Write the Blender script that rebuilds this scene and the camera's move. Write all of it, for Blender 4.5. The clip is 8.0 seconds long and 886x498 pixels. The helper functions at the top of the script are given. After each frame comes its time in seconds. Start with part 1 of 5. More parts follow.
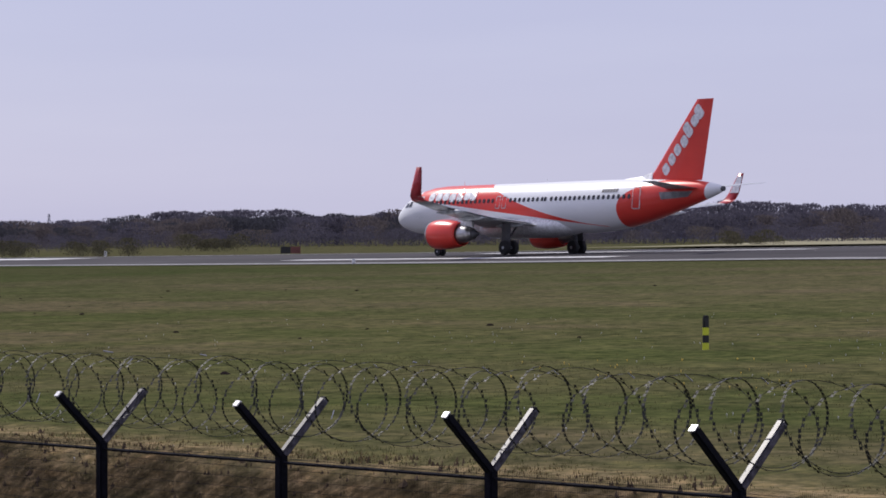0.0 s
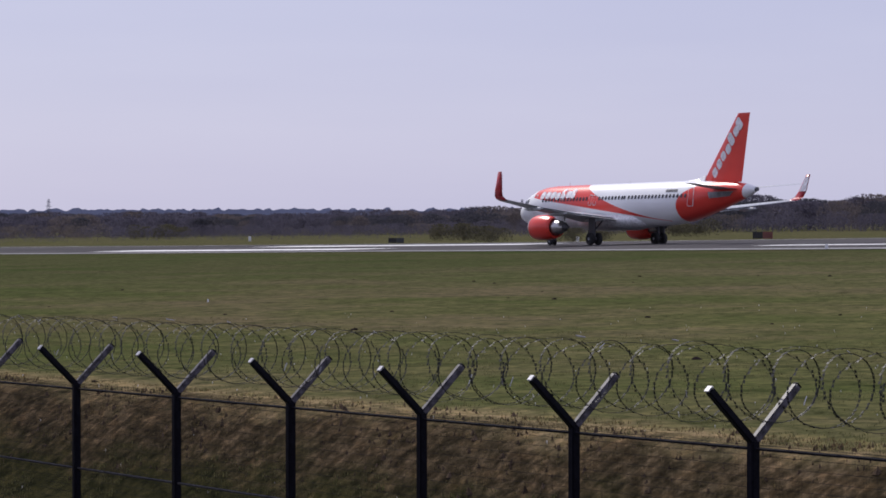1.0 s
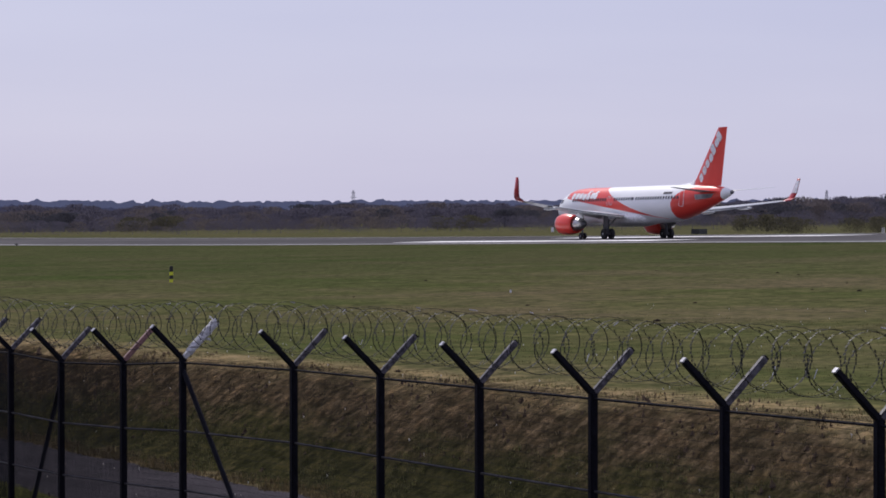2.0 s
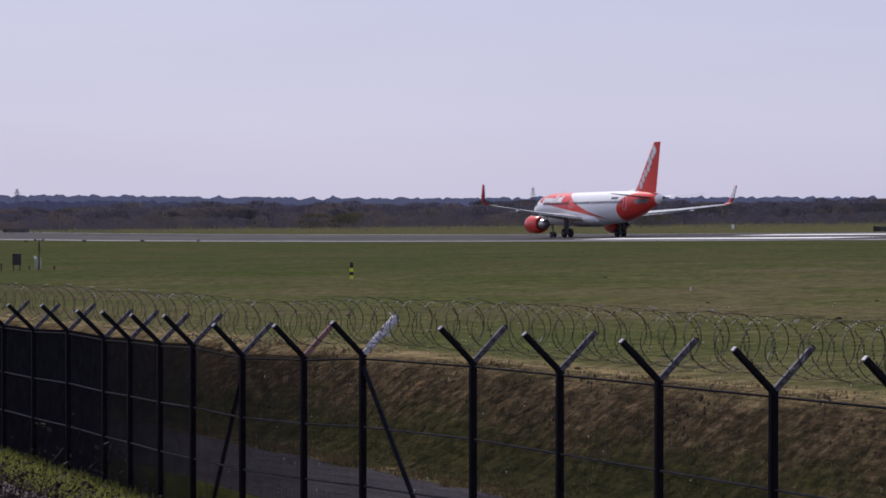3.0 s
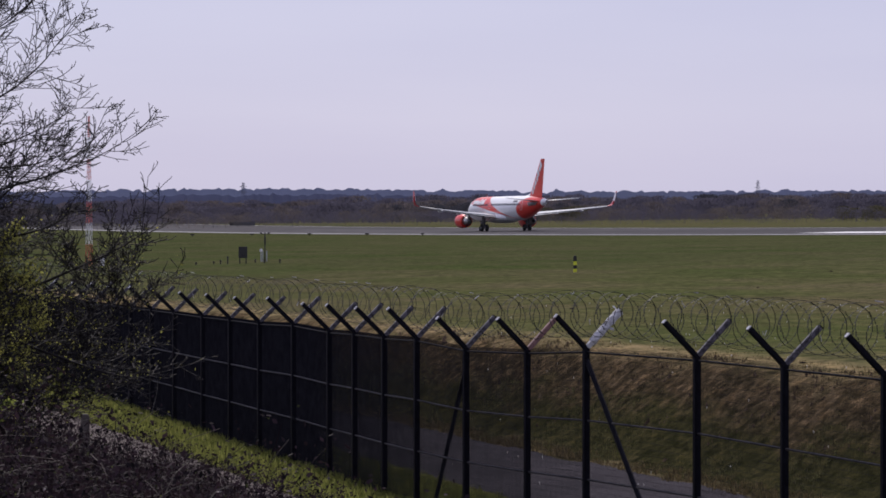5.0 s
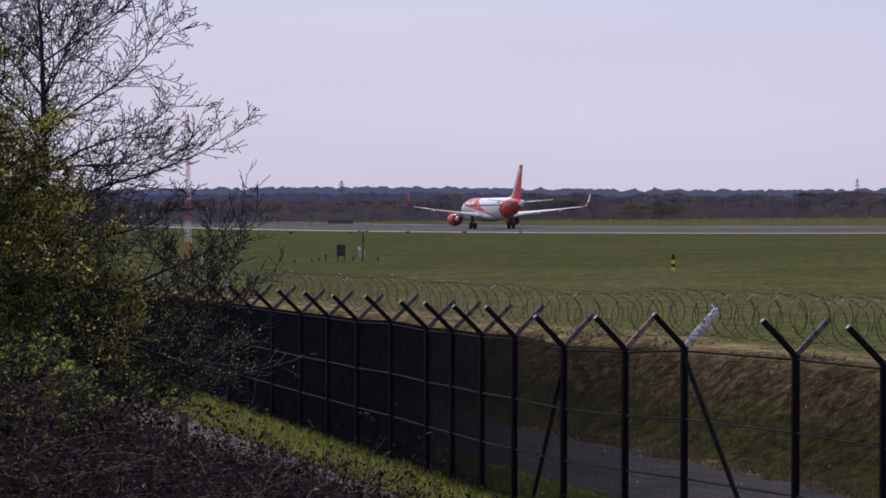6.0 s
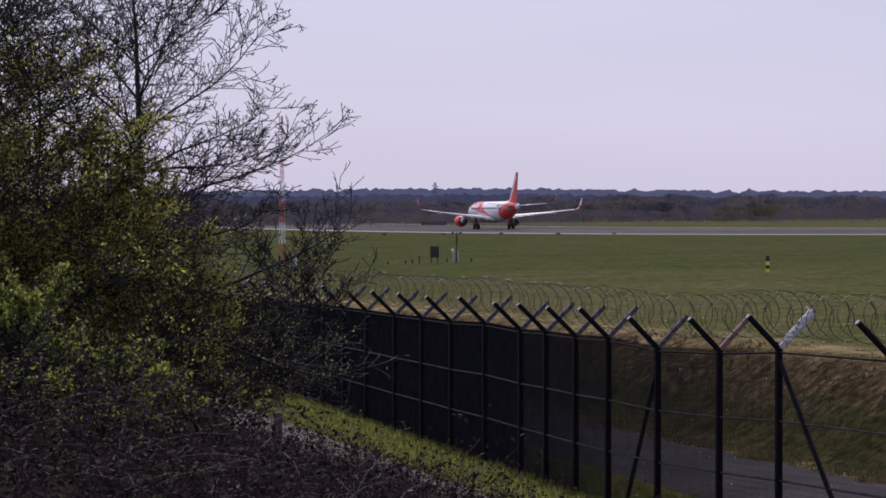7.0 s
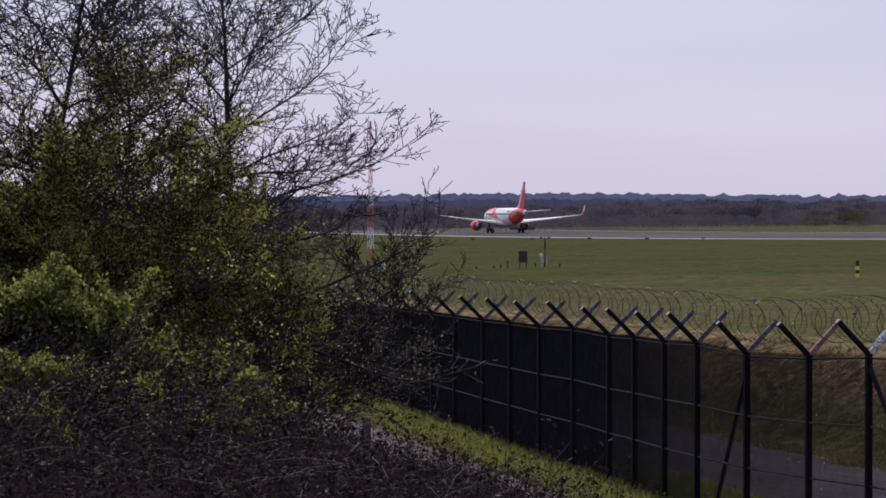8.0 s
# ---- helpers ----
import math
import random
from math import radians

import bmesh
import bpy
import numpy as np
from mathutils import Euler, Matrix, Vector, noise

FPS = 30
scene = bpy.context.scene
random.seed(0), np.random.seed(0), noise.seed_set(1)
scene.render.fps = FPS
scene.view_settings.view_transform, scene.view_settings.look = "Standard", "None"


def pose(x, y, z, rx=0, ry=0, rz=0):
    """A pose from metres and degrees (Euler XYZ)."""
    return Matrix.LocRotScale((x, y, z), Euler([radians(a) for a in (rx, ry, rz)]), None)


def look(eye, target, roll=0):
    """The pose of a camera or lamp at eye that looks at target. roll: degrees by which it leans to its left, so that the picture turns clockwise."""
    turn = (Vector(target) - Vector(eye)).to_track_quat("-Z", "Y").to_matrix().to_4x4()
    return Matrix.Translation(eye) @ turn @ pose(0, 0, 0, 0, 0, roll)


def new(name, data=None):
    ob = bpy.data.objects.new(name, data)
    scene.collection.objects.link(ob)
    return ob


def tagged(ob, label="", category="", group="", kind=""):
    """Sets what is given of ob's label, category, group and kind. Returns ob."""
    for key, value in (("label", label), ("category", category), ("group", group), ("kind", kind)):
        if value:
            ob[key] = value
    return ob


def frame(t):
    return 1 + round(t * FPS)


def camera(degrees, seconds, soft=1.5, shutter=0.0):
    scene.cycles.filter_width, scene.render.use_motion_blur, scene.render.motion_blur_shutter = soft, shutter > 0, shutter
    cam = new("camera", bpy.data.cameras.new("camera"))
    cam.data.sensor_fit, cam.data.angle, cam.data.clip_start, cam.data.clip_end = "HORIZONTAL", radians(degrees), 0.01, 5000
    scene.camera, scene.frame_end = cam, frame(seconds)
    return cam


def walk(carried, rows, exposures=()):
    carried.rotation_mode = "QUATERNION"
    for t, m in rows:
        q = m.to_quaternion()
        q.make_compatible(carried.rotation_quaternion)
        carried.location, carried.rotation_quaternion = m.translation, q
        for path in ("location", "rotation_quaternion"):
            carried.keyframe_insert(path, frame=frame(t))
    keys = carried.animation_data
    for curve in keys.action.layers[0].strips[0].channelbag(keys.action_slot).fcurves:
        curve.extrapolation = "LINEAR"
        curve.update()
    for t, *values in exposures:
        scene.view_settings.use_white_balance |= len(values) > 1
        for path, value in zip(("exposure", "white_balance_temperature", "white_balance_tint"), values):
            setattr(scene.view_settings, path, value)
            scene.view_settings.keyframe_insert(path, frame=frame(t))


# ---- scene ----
cam = camera(17.452, 8.0, soft=1.7)
ZC = 4.4  # the lens above the lane beside the fence


def aim(az, up, roll):
    a, e = radians(az), radians(up)
    eye = Vector((0, 0, ZC))
    return look(eye, eye + Vector((math.sin(a) * math.cos(e), math.cos(a) * math.cos(e), math.sin(e))), roll)


PAN = [
    (0.0, 41.473, -0.335, -0.005), (0.5, 36.359, -0.482, -0.012), (1.0, 32.129, -0.624, -0.062),
    (1.5, 28.729, -0.731, -0.089), (2.0, 26.128, -0.795, -0.071), (2.2, 25.253, -0.824, 0.002),
    (3.3, 21.803, -0.870, 0.003), (3.5, 21.336, -0.890, 0.038), (4.0, 20.169, -0.923, 0.024),
    (4.5, 19.099, -0.955, 0.033), (4.7, 18.709, -0.969, 0.003), (6.0, 16.185, -1.023, 0.037),
    (6.5, 15.238, -1.022, 0.010), (7.0, 14.328, -0.994, -0.017), (7.5, 13.378, -0.957, -0.028),
    (8.0, 12.574, -0.897, -0.055),
]
walk(cam, [(t, aim(a, e, r)) for t, a, e, r in PAN], exposures=((0.0, 0.10, 6360, 10.5), (3.0, 0.09, 6400, 11), (8.0, 0.17, 6490, 13.5)))

# ---- sky and sun ----
SUN_AZ, SUN_EL = 4.0, 46.0
world = bpy.data.worlds.new("sky")
scene.world = world
world.use_nodes = True
wn, wl = world.node_tree.nodes, world.node_tree.links
wn.clear()
w_out = wn.new("ShaderNodeOutputWorld")
w_bg = wn.new("ShaderNodeBackground")
w_sky = wn.new("ShaderNodeTexSky")
w_sky.sky_type = "NISHITA"
w_sky.sun_disc = False
w_sky.sun_elevation = radians(SUN_EL)
w_sky.sun_rotation = radians(SUN_AZ)
w_sky.air_density, w_sky.dust_density, w_sky.ozone_density = 1.0, 1.0, 1.5
w_bg.inputs["Strength"].default_value = 0.10
# thin high cloud: a pale lilac veil drawn out in streaks over the blue
w_co = wn.new("ShaderNodeTexCoord")
w_map = wn.new("ShaderNodeMapping")
w_map.inputs["Scale"].default_value = (1.0, 1.0, 9.0)
w_noise = wn.new("ShaderNodeTexNoise")
w_noise.inputs["Scale"].default_value, w_noise.inputs["Detail"].default_value = 2.2, 5.0
w_ramp = wn.new("ShaderNodeValToRGB")
w_ramp.color_ramp.elements[0].position, w_ramp.color_ramp.elements[0].color = 0.3, (4.75, 4.75, 6.75, 1)
w_ramp.color_ramp.elements[1].position, w_ramp.color_ramp.elements[1].color = 0.75, (5.5, 5.45, 7.25, 1)
w_mix = wn.new("ShaderNodeMixRGB")
w_mix.inputs[0].default_value = 0.86
wl.new(w_co.outputs["Generated"], w_map.inputs["Vector"])
wl.new(w_map.outputs["Vector"], w_noise.inputs["Vector"])
wl.new(w_noise.outputs["Fac"], w_ramp.inputs["Fac"])
wl.new(w_sky.outputs["Color"], w_mix.inputs[1])
wl.new(w_ramp.outputs["Color"], w_mix.inputs[2])
wl.new(w_mix.outputs[0], w_bg.inputs["Color"])
wl.new(w_bg.outputs["Background"], w_out.inputs["Surface"])
sun = new("sun", bpy.data.lights.new("sun", "SUN"))
sun.data.energy, sun.data.angle, sun.data.color = 3.2, radians(0.6), (1.0, 0.94, 0.86)
sa, se = radians(SUN_AZ), radians(SUN_EL)
SUN_DIR = Vector((math.sin(sa) * math.cos(se), math.cos(sa) * math.cos(se), math.sin(se)))
sun.matrix_world = look(SUN_DIR * 50, (0, 0, 0))


# ---- materials ----
def nodes_of(name):
    m = bpy.data.materials.new(name)
    m.use_nodes = True
    nt = m.node_tree
    return m, nt.nodes, nt.links, nt.nodes["Principled BSDF"]


def texture(nodes, links, scale, detail=6, stretch=(1, 1, 1), rough=0.6):
    co = nodes.new("ShaderNodeTexCoord")
    mp = nodes.new("ShaderNodeMapping")
    mp.inputs["Scale"].default_value = stretch
    links.new(co.outputs["Object"], mp.inputs["Vector"])
    tx = nodes.new("ShaderNodeTexNoise")
    tx.inputs["Scale"].default_value = scale
    tx.inputs["Detail"].default_value = detail
    tx.inputs["Roughness"].default_value = rough
    links.new(mp.outputs["Vector"], tx.inputs["Vector"])
    return tx


def ramp(nodes, links, src, stops):
    r = nodes.new("ShaderNodeValToRGB")
    el = r.color_ramp.elements
    while len(el) < len(stops):
        el.new(0.5)
    for e, (pos, col) in zip(el, stops):
        e.position, e.color = pos, (*col, 1)
    links.new(src, r.inputs["Fac"])
    return r


def blend(nodes, links, a, b, fac, mode="MIX"):
    m = nodes.new("ShaderNodeMixRGB")
    m.blend_type = mode
    for sock, v in ((m.inputs[0], fac), (m.inputs[1], a), (m.inputs[2], b)):
        if isinstance(v, (int, float)):
            sock.default_value = v
        elif isinstance(v, tuple):
            sock.default_value = (*v, 1)
        else:
            links.new(v, sock)
    return m.outputs[0]


def surface(name, dark, light, scale=4.0, rough=0.7, metal=0.0, fine=None, bump=0.0, stretch=(1, 1, 1), spec=0.5, subsurface=0.0, island=False):
    m, n, l, b = nodes_of(name)
    t1 = texture(n, l, scale, stretch=stretch)
    r1 = ramp(n, l, t1.outputs["Fac"], [(0.3, dark), (0.7, light)])
    col = r1.outputs["Color"]
    if fine:
        t2 = texture(n, l, fine, 4, stretch=stretch)
        r2 = ramp(n, l, t2.outputs["Fac"], [(0.25, (0.6, 0.6, 0.6)), (0.75, (1.3, 1.3, 1.3))])
        col = blend(n, l, col, r2.outputs["Color"], 1.0, "MULTIPLY")
        if bump:
            bp = n.new("ShaderNodeBump")
            bp.inputs["Strength"].default_value = bump
            bp.inputs["Distance"].default_value = 0.05
            l.new(t2.outputs["Fac"], bp.inputs["Height"])
            l.new(bp.outputs["Normal"], b.inputs["Normal"])
    if island:
        g = n.new("ShaderNodeNewGeometry")
        r3 = ramp(n, l, g.outputs["Random Per Island"], [(0.0, (0.55, 0.55, 0.6)), (1.0, (1.45, 1.4, 1.2))])
        col = blend(n, l, col, r3.outputs["Color"], 1.0, "MULTIPLY")
    l.new(col, b.inputs["Base Color"])
    b.inputs["Roughness"].default_value = rough
    b.inputs["Metallic"].default_value = metal
    b.inputs["Specular IOR Level"].default_value = spec
    return m


def leafy(name, dark, light, through_light=0.4):
    m, n, l, b = nodes_of(name)
    g = n.new("ShaderNodeNewGeometry")
    r = ramp(n, l, g.outputs["Random Per Island"], [(0.0, dark), (1.0, light)])
    l.new(r.outputs["Color"], b.inputs["Base Color"])
    b.inputs["Roughness"].default_value = 0.7
    b.inputs["Specular IOR Level"].default_value = 0.06
    tr = n.new("ShaderNodeBsdfTranslucent")
    l.new(r.outputs["Color"], tr.inputs["Color"])
    mx = n.new("ShaderNodeMixShader")
    mx.inputs[0].default_value = through_light
    l.new(b.outputs[0], mx.inputs[1])
    l.new(tr.outputs[0], mx.inputs[2])
    l.new(mx.outputs[0], n["Material Output"].inputs["Surface"])
    return m


def field_material(name, bank=False):
    """Airfield turf. bank: with the lane-side slope, green at its foot, brown and bare above, dry along the crest."""
    m, n, l, b = nodes_of(name)
    big = texture(n, l, 0.09, 7, stretch=(1, 0.7, 1), rough=0.68)
    r1 = ramp(n, l, big.outputs["Fac"], [(0.36, (0.062, 0.073, 0.029)), (0.5, (0.080, 0.080, 0.039)), (0.64, (0.102, 0.087, 0.055))])
    # thinner, browner turf towards the runway
    co = n.new("ShaderNodeTexCoord")
    sp = n.new("ShaderNodeSeparateXYZ")
    l.new(co.outputs["Object"], sp.inputs[0])
    mr = n.new("ShaderNodeMapRange")
    mr.inputs["From Min"].default_value, mr.inputs["From Max"].default_value = 50.0, 85.0
    l.new(sp.outputs["X"], mr.inputs["Value"])
    mid = texture(n, l, 0.8, 7, rough=0.7)
    brown = n.new("ShaderNodeMath")
    brown.operation = "MULTIPLY"
    l.new(mr.outputs[0], brown.inputs[0])
    l.new(big.outputs["Fac"], brown.inputs[1])
    col = blend(n, l, r1.outputs["Color"], (0.114, 0.099, 0.065), brown.outputs[0])
    # greener, darker grass farther along the strip
    along_strip = n.new("ShaderNodeMapRange")
    along_strip.inputs["From Min"].default_value, along_strip.inputs["From Max"].default_value = 62.0, 150.0
    l.new(sp.outputs["Y"], along_strip.inputs["Value"])
    green = ramp(n, l, big.outputs["Fac"], [(0.36, (0.040, 0.056, 0.021)), (0.62, (0.060, 0.062, 0.032))])
    part_along = n.new("ShaderNodeMath")
    part_along.operation = "MULTIPLY"
    part_along.inputs[1].default_value = 0.9
    # poorer, duller grass past the runway
    poor = n.new("ShaderNodeMapRange")
    poor.inputs["From Min"].default_value, poor.inputs["From Max"].default_value = 186.0, 215.0
    poor.inputs["To Min"].default_value, poor.inputs["To Max"].default_value = 1.0, 0.5
    l.new(sp.outputs["X"], poor.inputs["Value"])
    strip_along = n.new("ShaderNodeMath")
    strip_along.operation = "MULTIPLY"
    l.new(along_strip.outputs[0], strip_along.inputs[0])
    l.new(poor.outputs[0], strip_along.inputs[1])
    l.new(strip_along.outputs[0], part_along.inputs[0])
    col = blend(n, l, col, green.outputs["Color"], part_along.outputs[0])
    if bank:
        across = n.new("ShaderNodeVectorMath")
        across.operation = "DOT_PRODUCT"
        across.inputs[1].default_value = (1.0, LEAN, 0.0)
        l.new(co.outputs["Object"], across.inputs[0])
        patch = texture(n, l, 0.9, 6, stretch=(1, 0.6, 1.5), rough=0.65)
        ragged = n.new("ShaderNodeMath")
        ragged.operation = "MULTIPLY_ADD"
        ragged.inputs[1].default_value = 2.6
        l.new(patch.outputs["Fac"], ragged.inputs[0])
        l.new(across.outputs["Value"], ragged.inputs[2])

        def zone(lo, hi):
            z = n.new("ShaderNodeMapRange")
            z.inputs["From Min"].default_value, z.inputs["From Max"].default_value = lo + 1.3, hi + 1.3
            l.new(ragged.outputs[0], z.inputs["Value"])
            return z.outputs[0]

        clod = texture(n, l, 5.0, 5, rough=0.7)
        foot = ramp(n, l, clod.outputs["Fac"], [(0.35, (0.020, 0.022, 0.009)), (0.65, (0.056, 0.052, 0.024))])
        earth = ramp(n, l, clod.outputs["Fac"], [(0.34, (0.026, 0.020, 0.012)), (0.5, (0.060, 0.046, 0.028)), (0.68, (0.150, 0.112, 0.072))])
        dry = ramp(n, l, clod.outputs["Fac"], [(0.35, (0.105, 0.090, 0.046)), (0.65, (0.230, 0.180, 0.110))])
        straw = blend(n, l, dry.outputs["Color"], foot.outputs["Color"], zone(18.5, 19.2))
        low = blend(n, l, straw, earth.outputs["Color"], zone(20.1, 20.8))
        top = blend(n, l, low, dry.outputs["Color"], zone(21.3, 22.0))
        col = blend(n, l, top, col, zone(22.4, 23.6))
    r2 = ramp(n, l, mid.outputs["Fac"], [(0.32, (0.66, 0.70, 0.66)), (0.68, (1.3, 1.24, 1.2))])
    col = blend(n, l, col, r2.outputs["Color"], 1.0, "MULTIPLY")
    fine = texture(n, l, 6.0, 6, stretch=(0.45, 0.45, 1), rough=0.75)
    r3 = ramp(n, l, fine.outputs["Fac"], [(0.34, (0.42, 0.45, 0.42)), (0.5, (1.0, 1.0, 1.0)), (0.68, (1.65, 1.5, 1.35))])
    col = blend(n, l, col, r3.outputs["Color"], 1.0, "MULTIPLY")
    l.new(col, b.inputs["Base Color"])
    b.inputs["Roughness"].default_value = 0.95
    b.inputs["Specular IOR Level"].default_value = 0.0
    bp = n.new("ShaderNodeBump")
    bp.inputs["Strength"].default_value, bp.inputs["Distance"].default_value = 0.5, 0.06
    l.new(fine.outputs["Fac"], bp.inputs["Height"])
    l.new(bp.outputs["Normal"], b.inputs["Normal"])
    return m


LEAN = 0.0223  # the fence leaves the runway's direction by this slope
M_FIELD = field_material("airfield_grass")
M_BANK = field_material("bank_turf", True)
M_CLOD = surface("earth_clod", (0.045, 0.032, 0.022), (0.17, 0.125, 0.085), 3.0, 0.95, fine=20.0, spec=0.0)
M_LANE = surface("lane_asphalt", (0.050, 0.046, 0.052), (0.078, 0.071, 0.08), 0.7, 0.95, fine=14.0, bump=0.3, spec=0.0)
M_VERGE = surface("verge_grass", (0.095, 0.108, 0.028), (0.19, 0.185, 0.06), 1.1, 0.9, fine=10.0, bump=0.8, spec=0.0)
M_GRAVEL = surface("path_gravel", (0.086, 0.073, 0.070), (0.155, 0.134, 0.128), 2.0, 0.95, fine=25.0, bump=0.6, spec=0.0)
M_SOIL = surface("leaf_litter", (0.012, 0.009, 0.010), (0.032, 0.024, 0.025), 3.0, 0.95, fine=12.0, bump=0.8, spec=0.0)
M_RUNWAY = surface("runway_asphalt", (0.048, 0.045, 0.049), (0.080, 0.076, 0.081), 0.06, 0.95, fine=0.7, spec=0.05, stretch=(1, 0.12, 1))
M_PAINT = surface("runway_paint", (0.62, 0.62, 0.62), (0.8, 0.8, 0.8), 0.6, 0.6, fine=3.0)
M_EDGE = surface("worn_runway_paint", (0.30, 0.30, 0.30), (0.50, 0.50, 0.50), 0.6, 0.7, fine=3.0, spec=0.1)
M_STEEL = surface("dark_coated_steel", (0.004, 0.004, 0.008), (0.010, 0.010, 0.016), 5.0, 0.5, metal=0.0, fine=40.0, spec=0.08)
# worn arm steel with the sunlit upper face put in as a paler colour
M_ARM = surface("sunlit_worn_arm_steel", (0.008, 0.007, 0.011), (0.12, 0.112, 0.135), 16.0, 0.4, metal=0.0, fine=60.0, spec=0.3)
# light along the lower rails is put into this mid-grey
M_RAIL = surface("lit_rail_steel", (0.025, 0.025, 0.03), (0.075, 0.07, 0.075), 4.0, 0.6, metal=0.0, fine=30.0, spec=0.2)
M_GALV = surface("galvanised_steel", (0.35, 0.35, 0.38), (0.6, 0.6, 0.62), 6.0, 0.35, metal=0.8, fine=60.0)
M_RED_ARM = surface("rust_red_steel", (0.10, 0.045, 0.045), (0.24, 0.12, 0.115), 8.0, 0.5, fine=50.0)
M_WIRE = surface("mesh_wire", (0.008, 0.008, 0.012), (0.018, 0.018, 0.024), 5.0, 0.8, spec=0.05)
M_RAZOR = surface("razor_wire", (0.006, 0.006, 0.007), (0.030, 0.030, 0.032), 8.0, 0.6, metal=0.0, fine=30.0, spec=0.3)
M_BARK = surface("bark", (0.007, 0.005, 0.006), (0.020, 0.015, 0.017), 6.0, 0.85, fine=30.0, bump=0.5)
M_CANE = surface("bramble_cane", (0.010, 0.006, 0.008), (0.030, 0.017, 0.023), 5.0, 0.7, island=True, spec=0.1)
M_LEAF_OLIVE = leafy("budding_leaf", (0.10, 0.100, 0.028), (0.50, 0.49, 0.13), 0.6)
M_LEAF_GREEN = leafy("spring_leaf", (0.035, 0.050, 0.014), (0.30, 0.335, 0.085), 0.55)
# green leaves low in the thicket, their shade put into a darker green
M_LEAF_SHADE = leafy("shaded_green_leaf", (0.018, 0.026, 0.010), (0.13, 0.15, 0.05), 0.45)
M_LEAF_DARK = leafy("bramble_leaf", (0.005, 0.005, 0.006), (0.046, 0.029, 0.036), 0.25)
# glints off the bramble leaves, painted as a pale leaf colour
M_LEAF_PALE = leafy("glint_bramble_leaf", (0.10, 0.085, 0.085), (0.32, 0.28, 0.28), 0.3)
M_BLADE = leafy("grass_blade", (0.088, 0.105, 0.028), (0.23, 0.235, 0.070), 0.6)
M_TURF = leafy("turf_blade", (0.075, 0.082, 0.032), (0.135, 0.125, 0.06), 0.5)
M_STRAW = leafy("straw_blade", (0.07, 0.055, 0.025), (0.22, 0.17, 0.09), 0.3)
# aerial haze is put into the woodland colours, lifting and bluing them
M_WOOD_FAR = leafy("hazed_bare_woodland", (0.072, 0.069, 0.098), (0.104, 0.096, 0.126), 0.5)
M_WOOD_BROWN = leafy("hazed_brown_woodland", (0.088, 0.078, 0.088), (0.134, 0.114, 0.114), 0.5)
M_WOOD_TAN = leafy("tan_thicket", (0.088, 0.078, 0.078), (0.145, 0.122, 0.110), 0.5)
M_WOOD_DARK = leafy("hazed_evergreen_woodland", (0.048, 0.049, 0.064), (0.074, 0.074, 0.090), 0.4)
M_SCRUB = leafy("field_scrub", (0.046, 0.045, 0.034), (0.112, 0.102, 0.066), 0.4)
# the hills' blue is distance haze, carried by the base colour
M_HILL = surface("hazed_distant_hill_woods", (0.17, 0.19, 0.26), (0.20, 0.22, 0.30), 0.02, 1.0, spec=0.0)
M_HILL_NEAR = surface("hazed_nearer_hill_woods", (0.09, 0.098, 0.145), (0.115, 0.122, 0.175), 0.02, 1.0, spec=0.0)
M_WHITE = surface("white_gloss_paint", (0.74, 0.75, 0.77), (0.82, 0.83, 0.84), 0.6, 0.28, fine=4.0, spec=0.5)
# the winglets' orange with their shade put into the colour as deep red
M_WINGLET = surface("shaded_orange_gloss_paint", (0.34, 0.028, 0.040), (0.42, 0.036, 0.046), 0.6, 0.3, spec=0.4)
M_ORANGE = surface("orange_gloss_paint", (0.66, 0.043, 0.032), (0.74, 0.056, 0.038), 0.6, 0.28, spec=0.5)
M_GREY = surface("aircraft_grey", (0.36, 0.38, 0.42), (0.5, 0.52, 0.55), 0.8, 0.4, fine=3.0)
M_DARKGREY = surface("dark_aircraft_grey", (0.05, 0.05, 0.06), (0.1, 0.1, 0.11), 2.0, 0.5)
M_TYRE = surface("tyre_rubber", (0.012, 0.012, 0.013), (0.025, 0.025, 0.027), 4.0, 0.8)
M_METAL = surface("bare_engine_metal", (0.35, 0.34, 0.34), (0.55, 0.54, 0.54), 3.0, 0.3, metal=0.9)
M_GLASS = surface("cabin_window_glass", (0.015, 0.017, 0.022), (0.03, 0.032, 0.04), 2.0, 0.15)
M_PLASTIC = surface("weathered_plastic_film", (0.30, 0.30, 0.32), (0.6, 0.6, 0.62), 30.0, 0.5)
M_YELLOW = surface("marker_yellow", (0.60, 0.64, 0.03), (0.72, 0.76, 0.05), 3.0, 0.6)
M_BLACK = surface("marker_black", (0.012, 0.012, 0.012), (0.03, 0.03, 0.03), 3.0, 0.7)
M_RED = surface("mast_red", (0.5, 0.09, 0.06), (0.6, 0.14, 0.1), 3.0, 0.6)
M_SIGNRED = surface("sign_dull_red", (0.12, 0.04, 0.035), (0.2, 0.075, 0.06), 3.0, 0.7)
M_BOX = surface("cabinet_grey_green", (0.03, 0.033, 0.035), (0.055, 0.058, 0.06), 3.0, 0.6)
M_TIMBER = surface("weathered_post", (0.05, 0.04, 0.035), (0.13, 0.11, 0.10), 4.0, 0.9, fine=30.0)


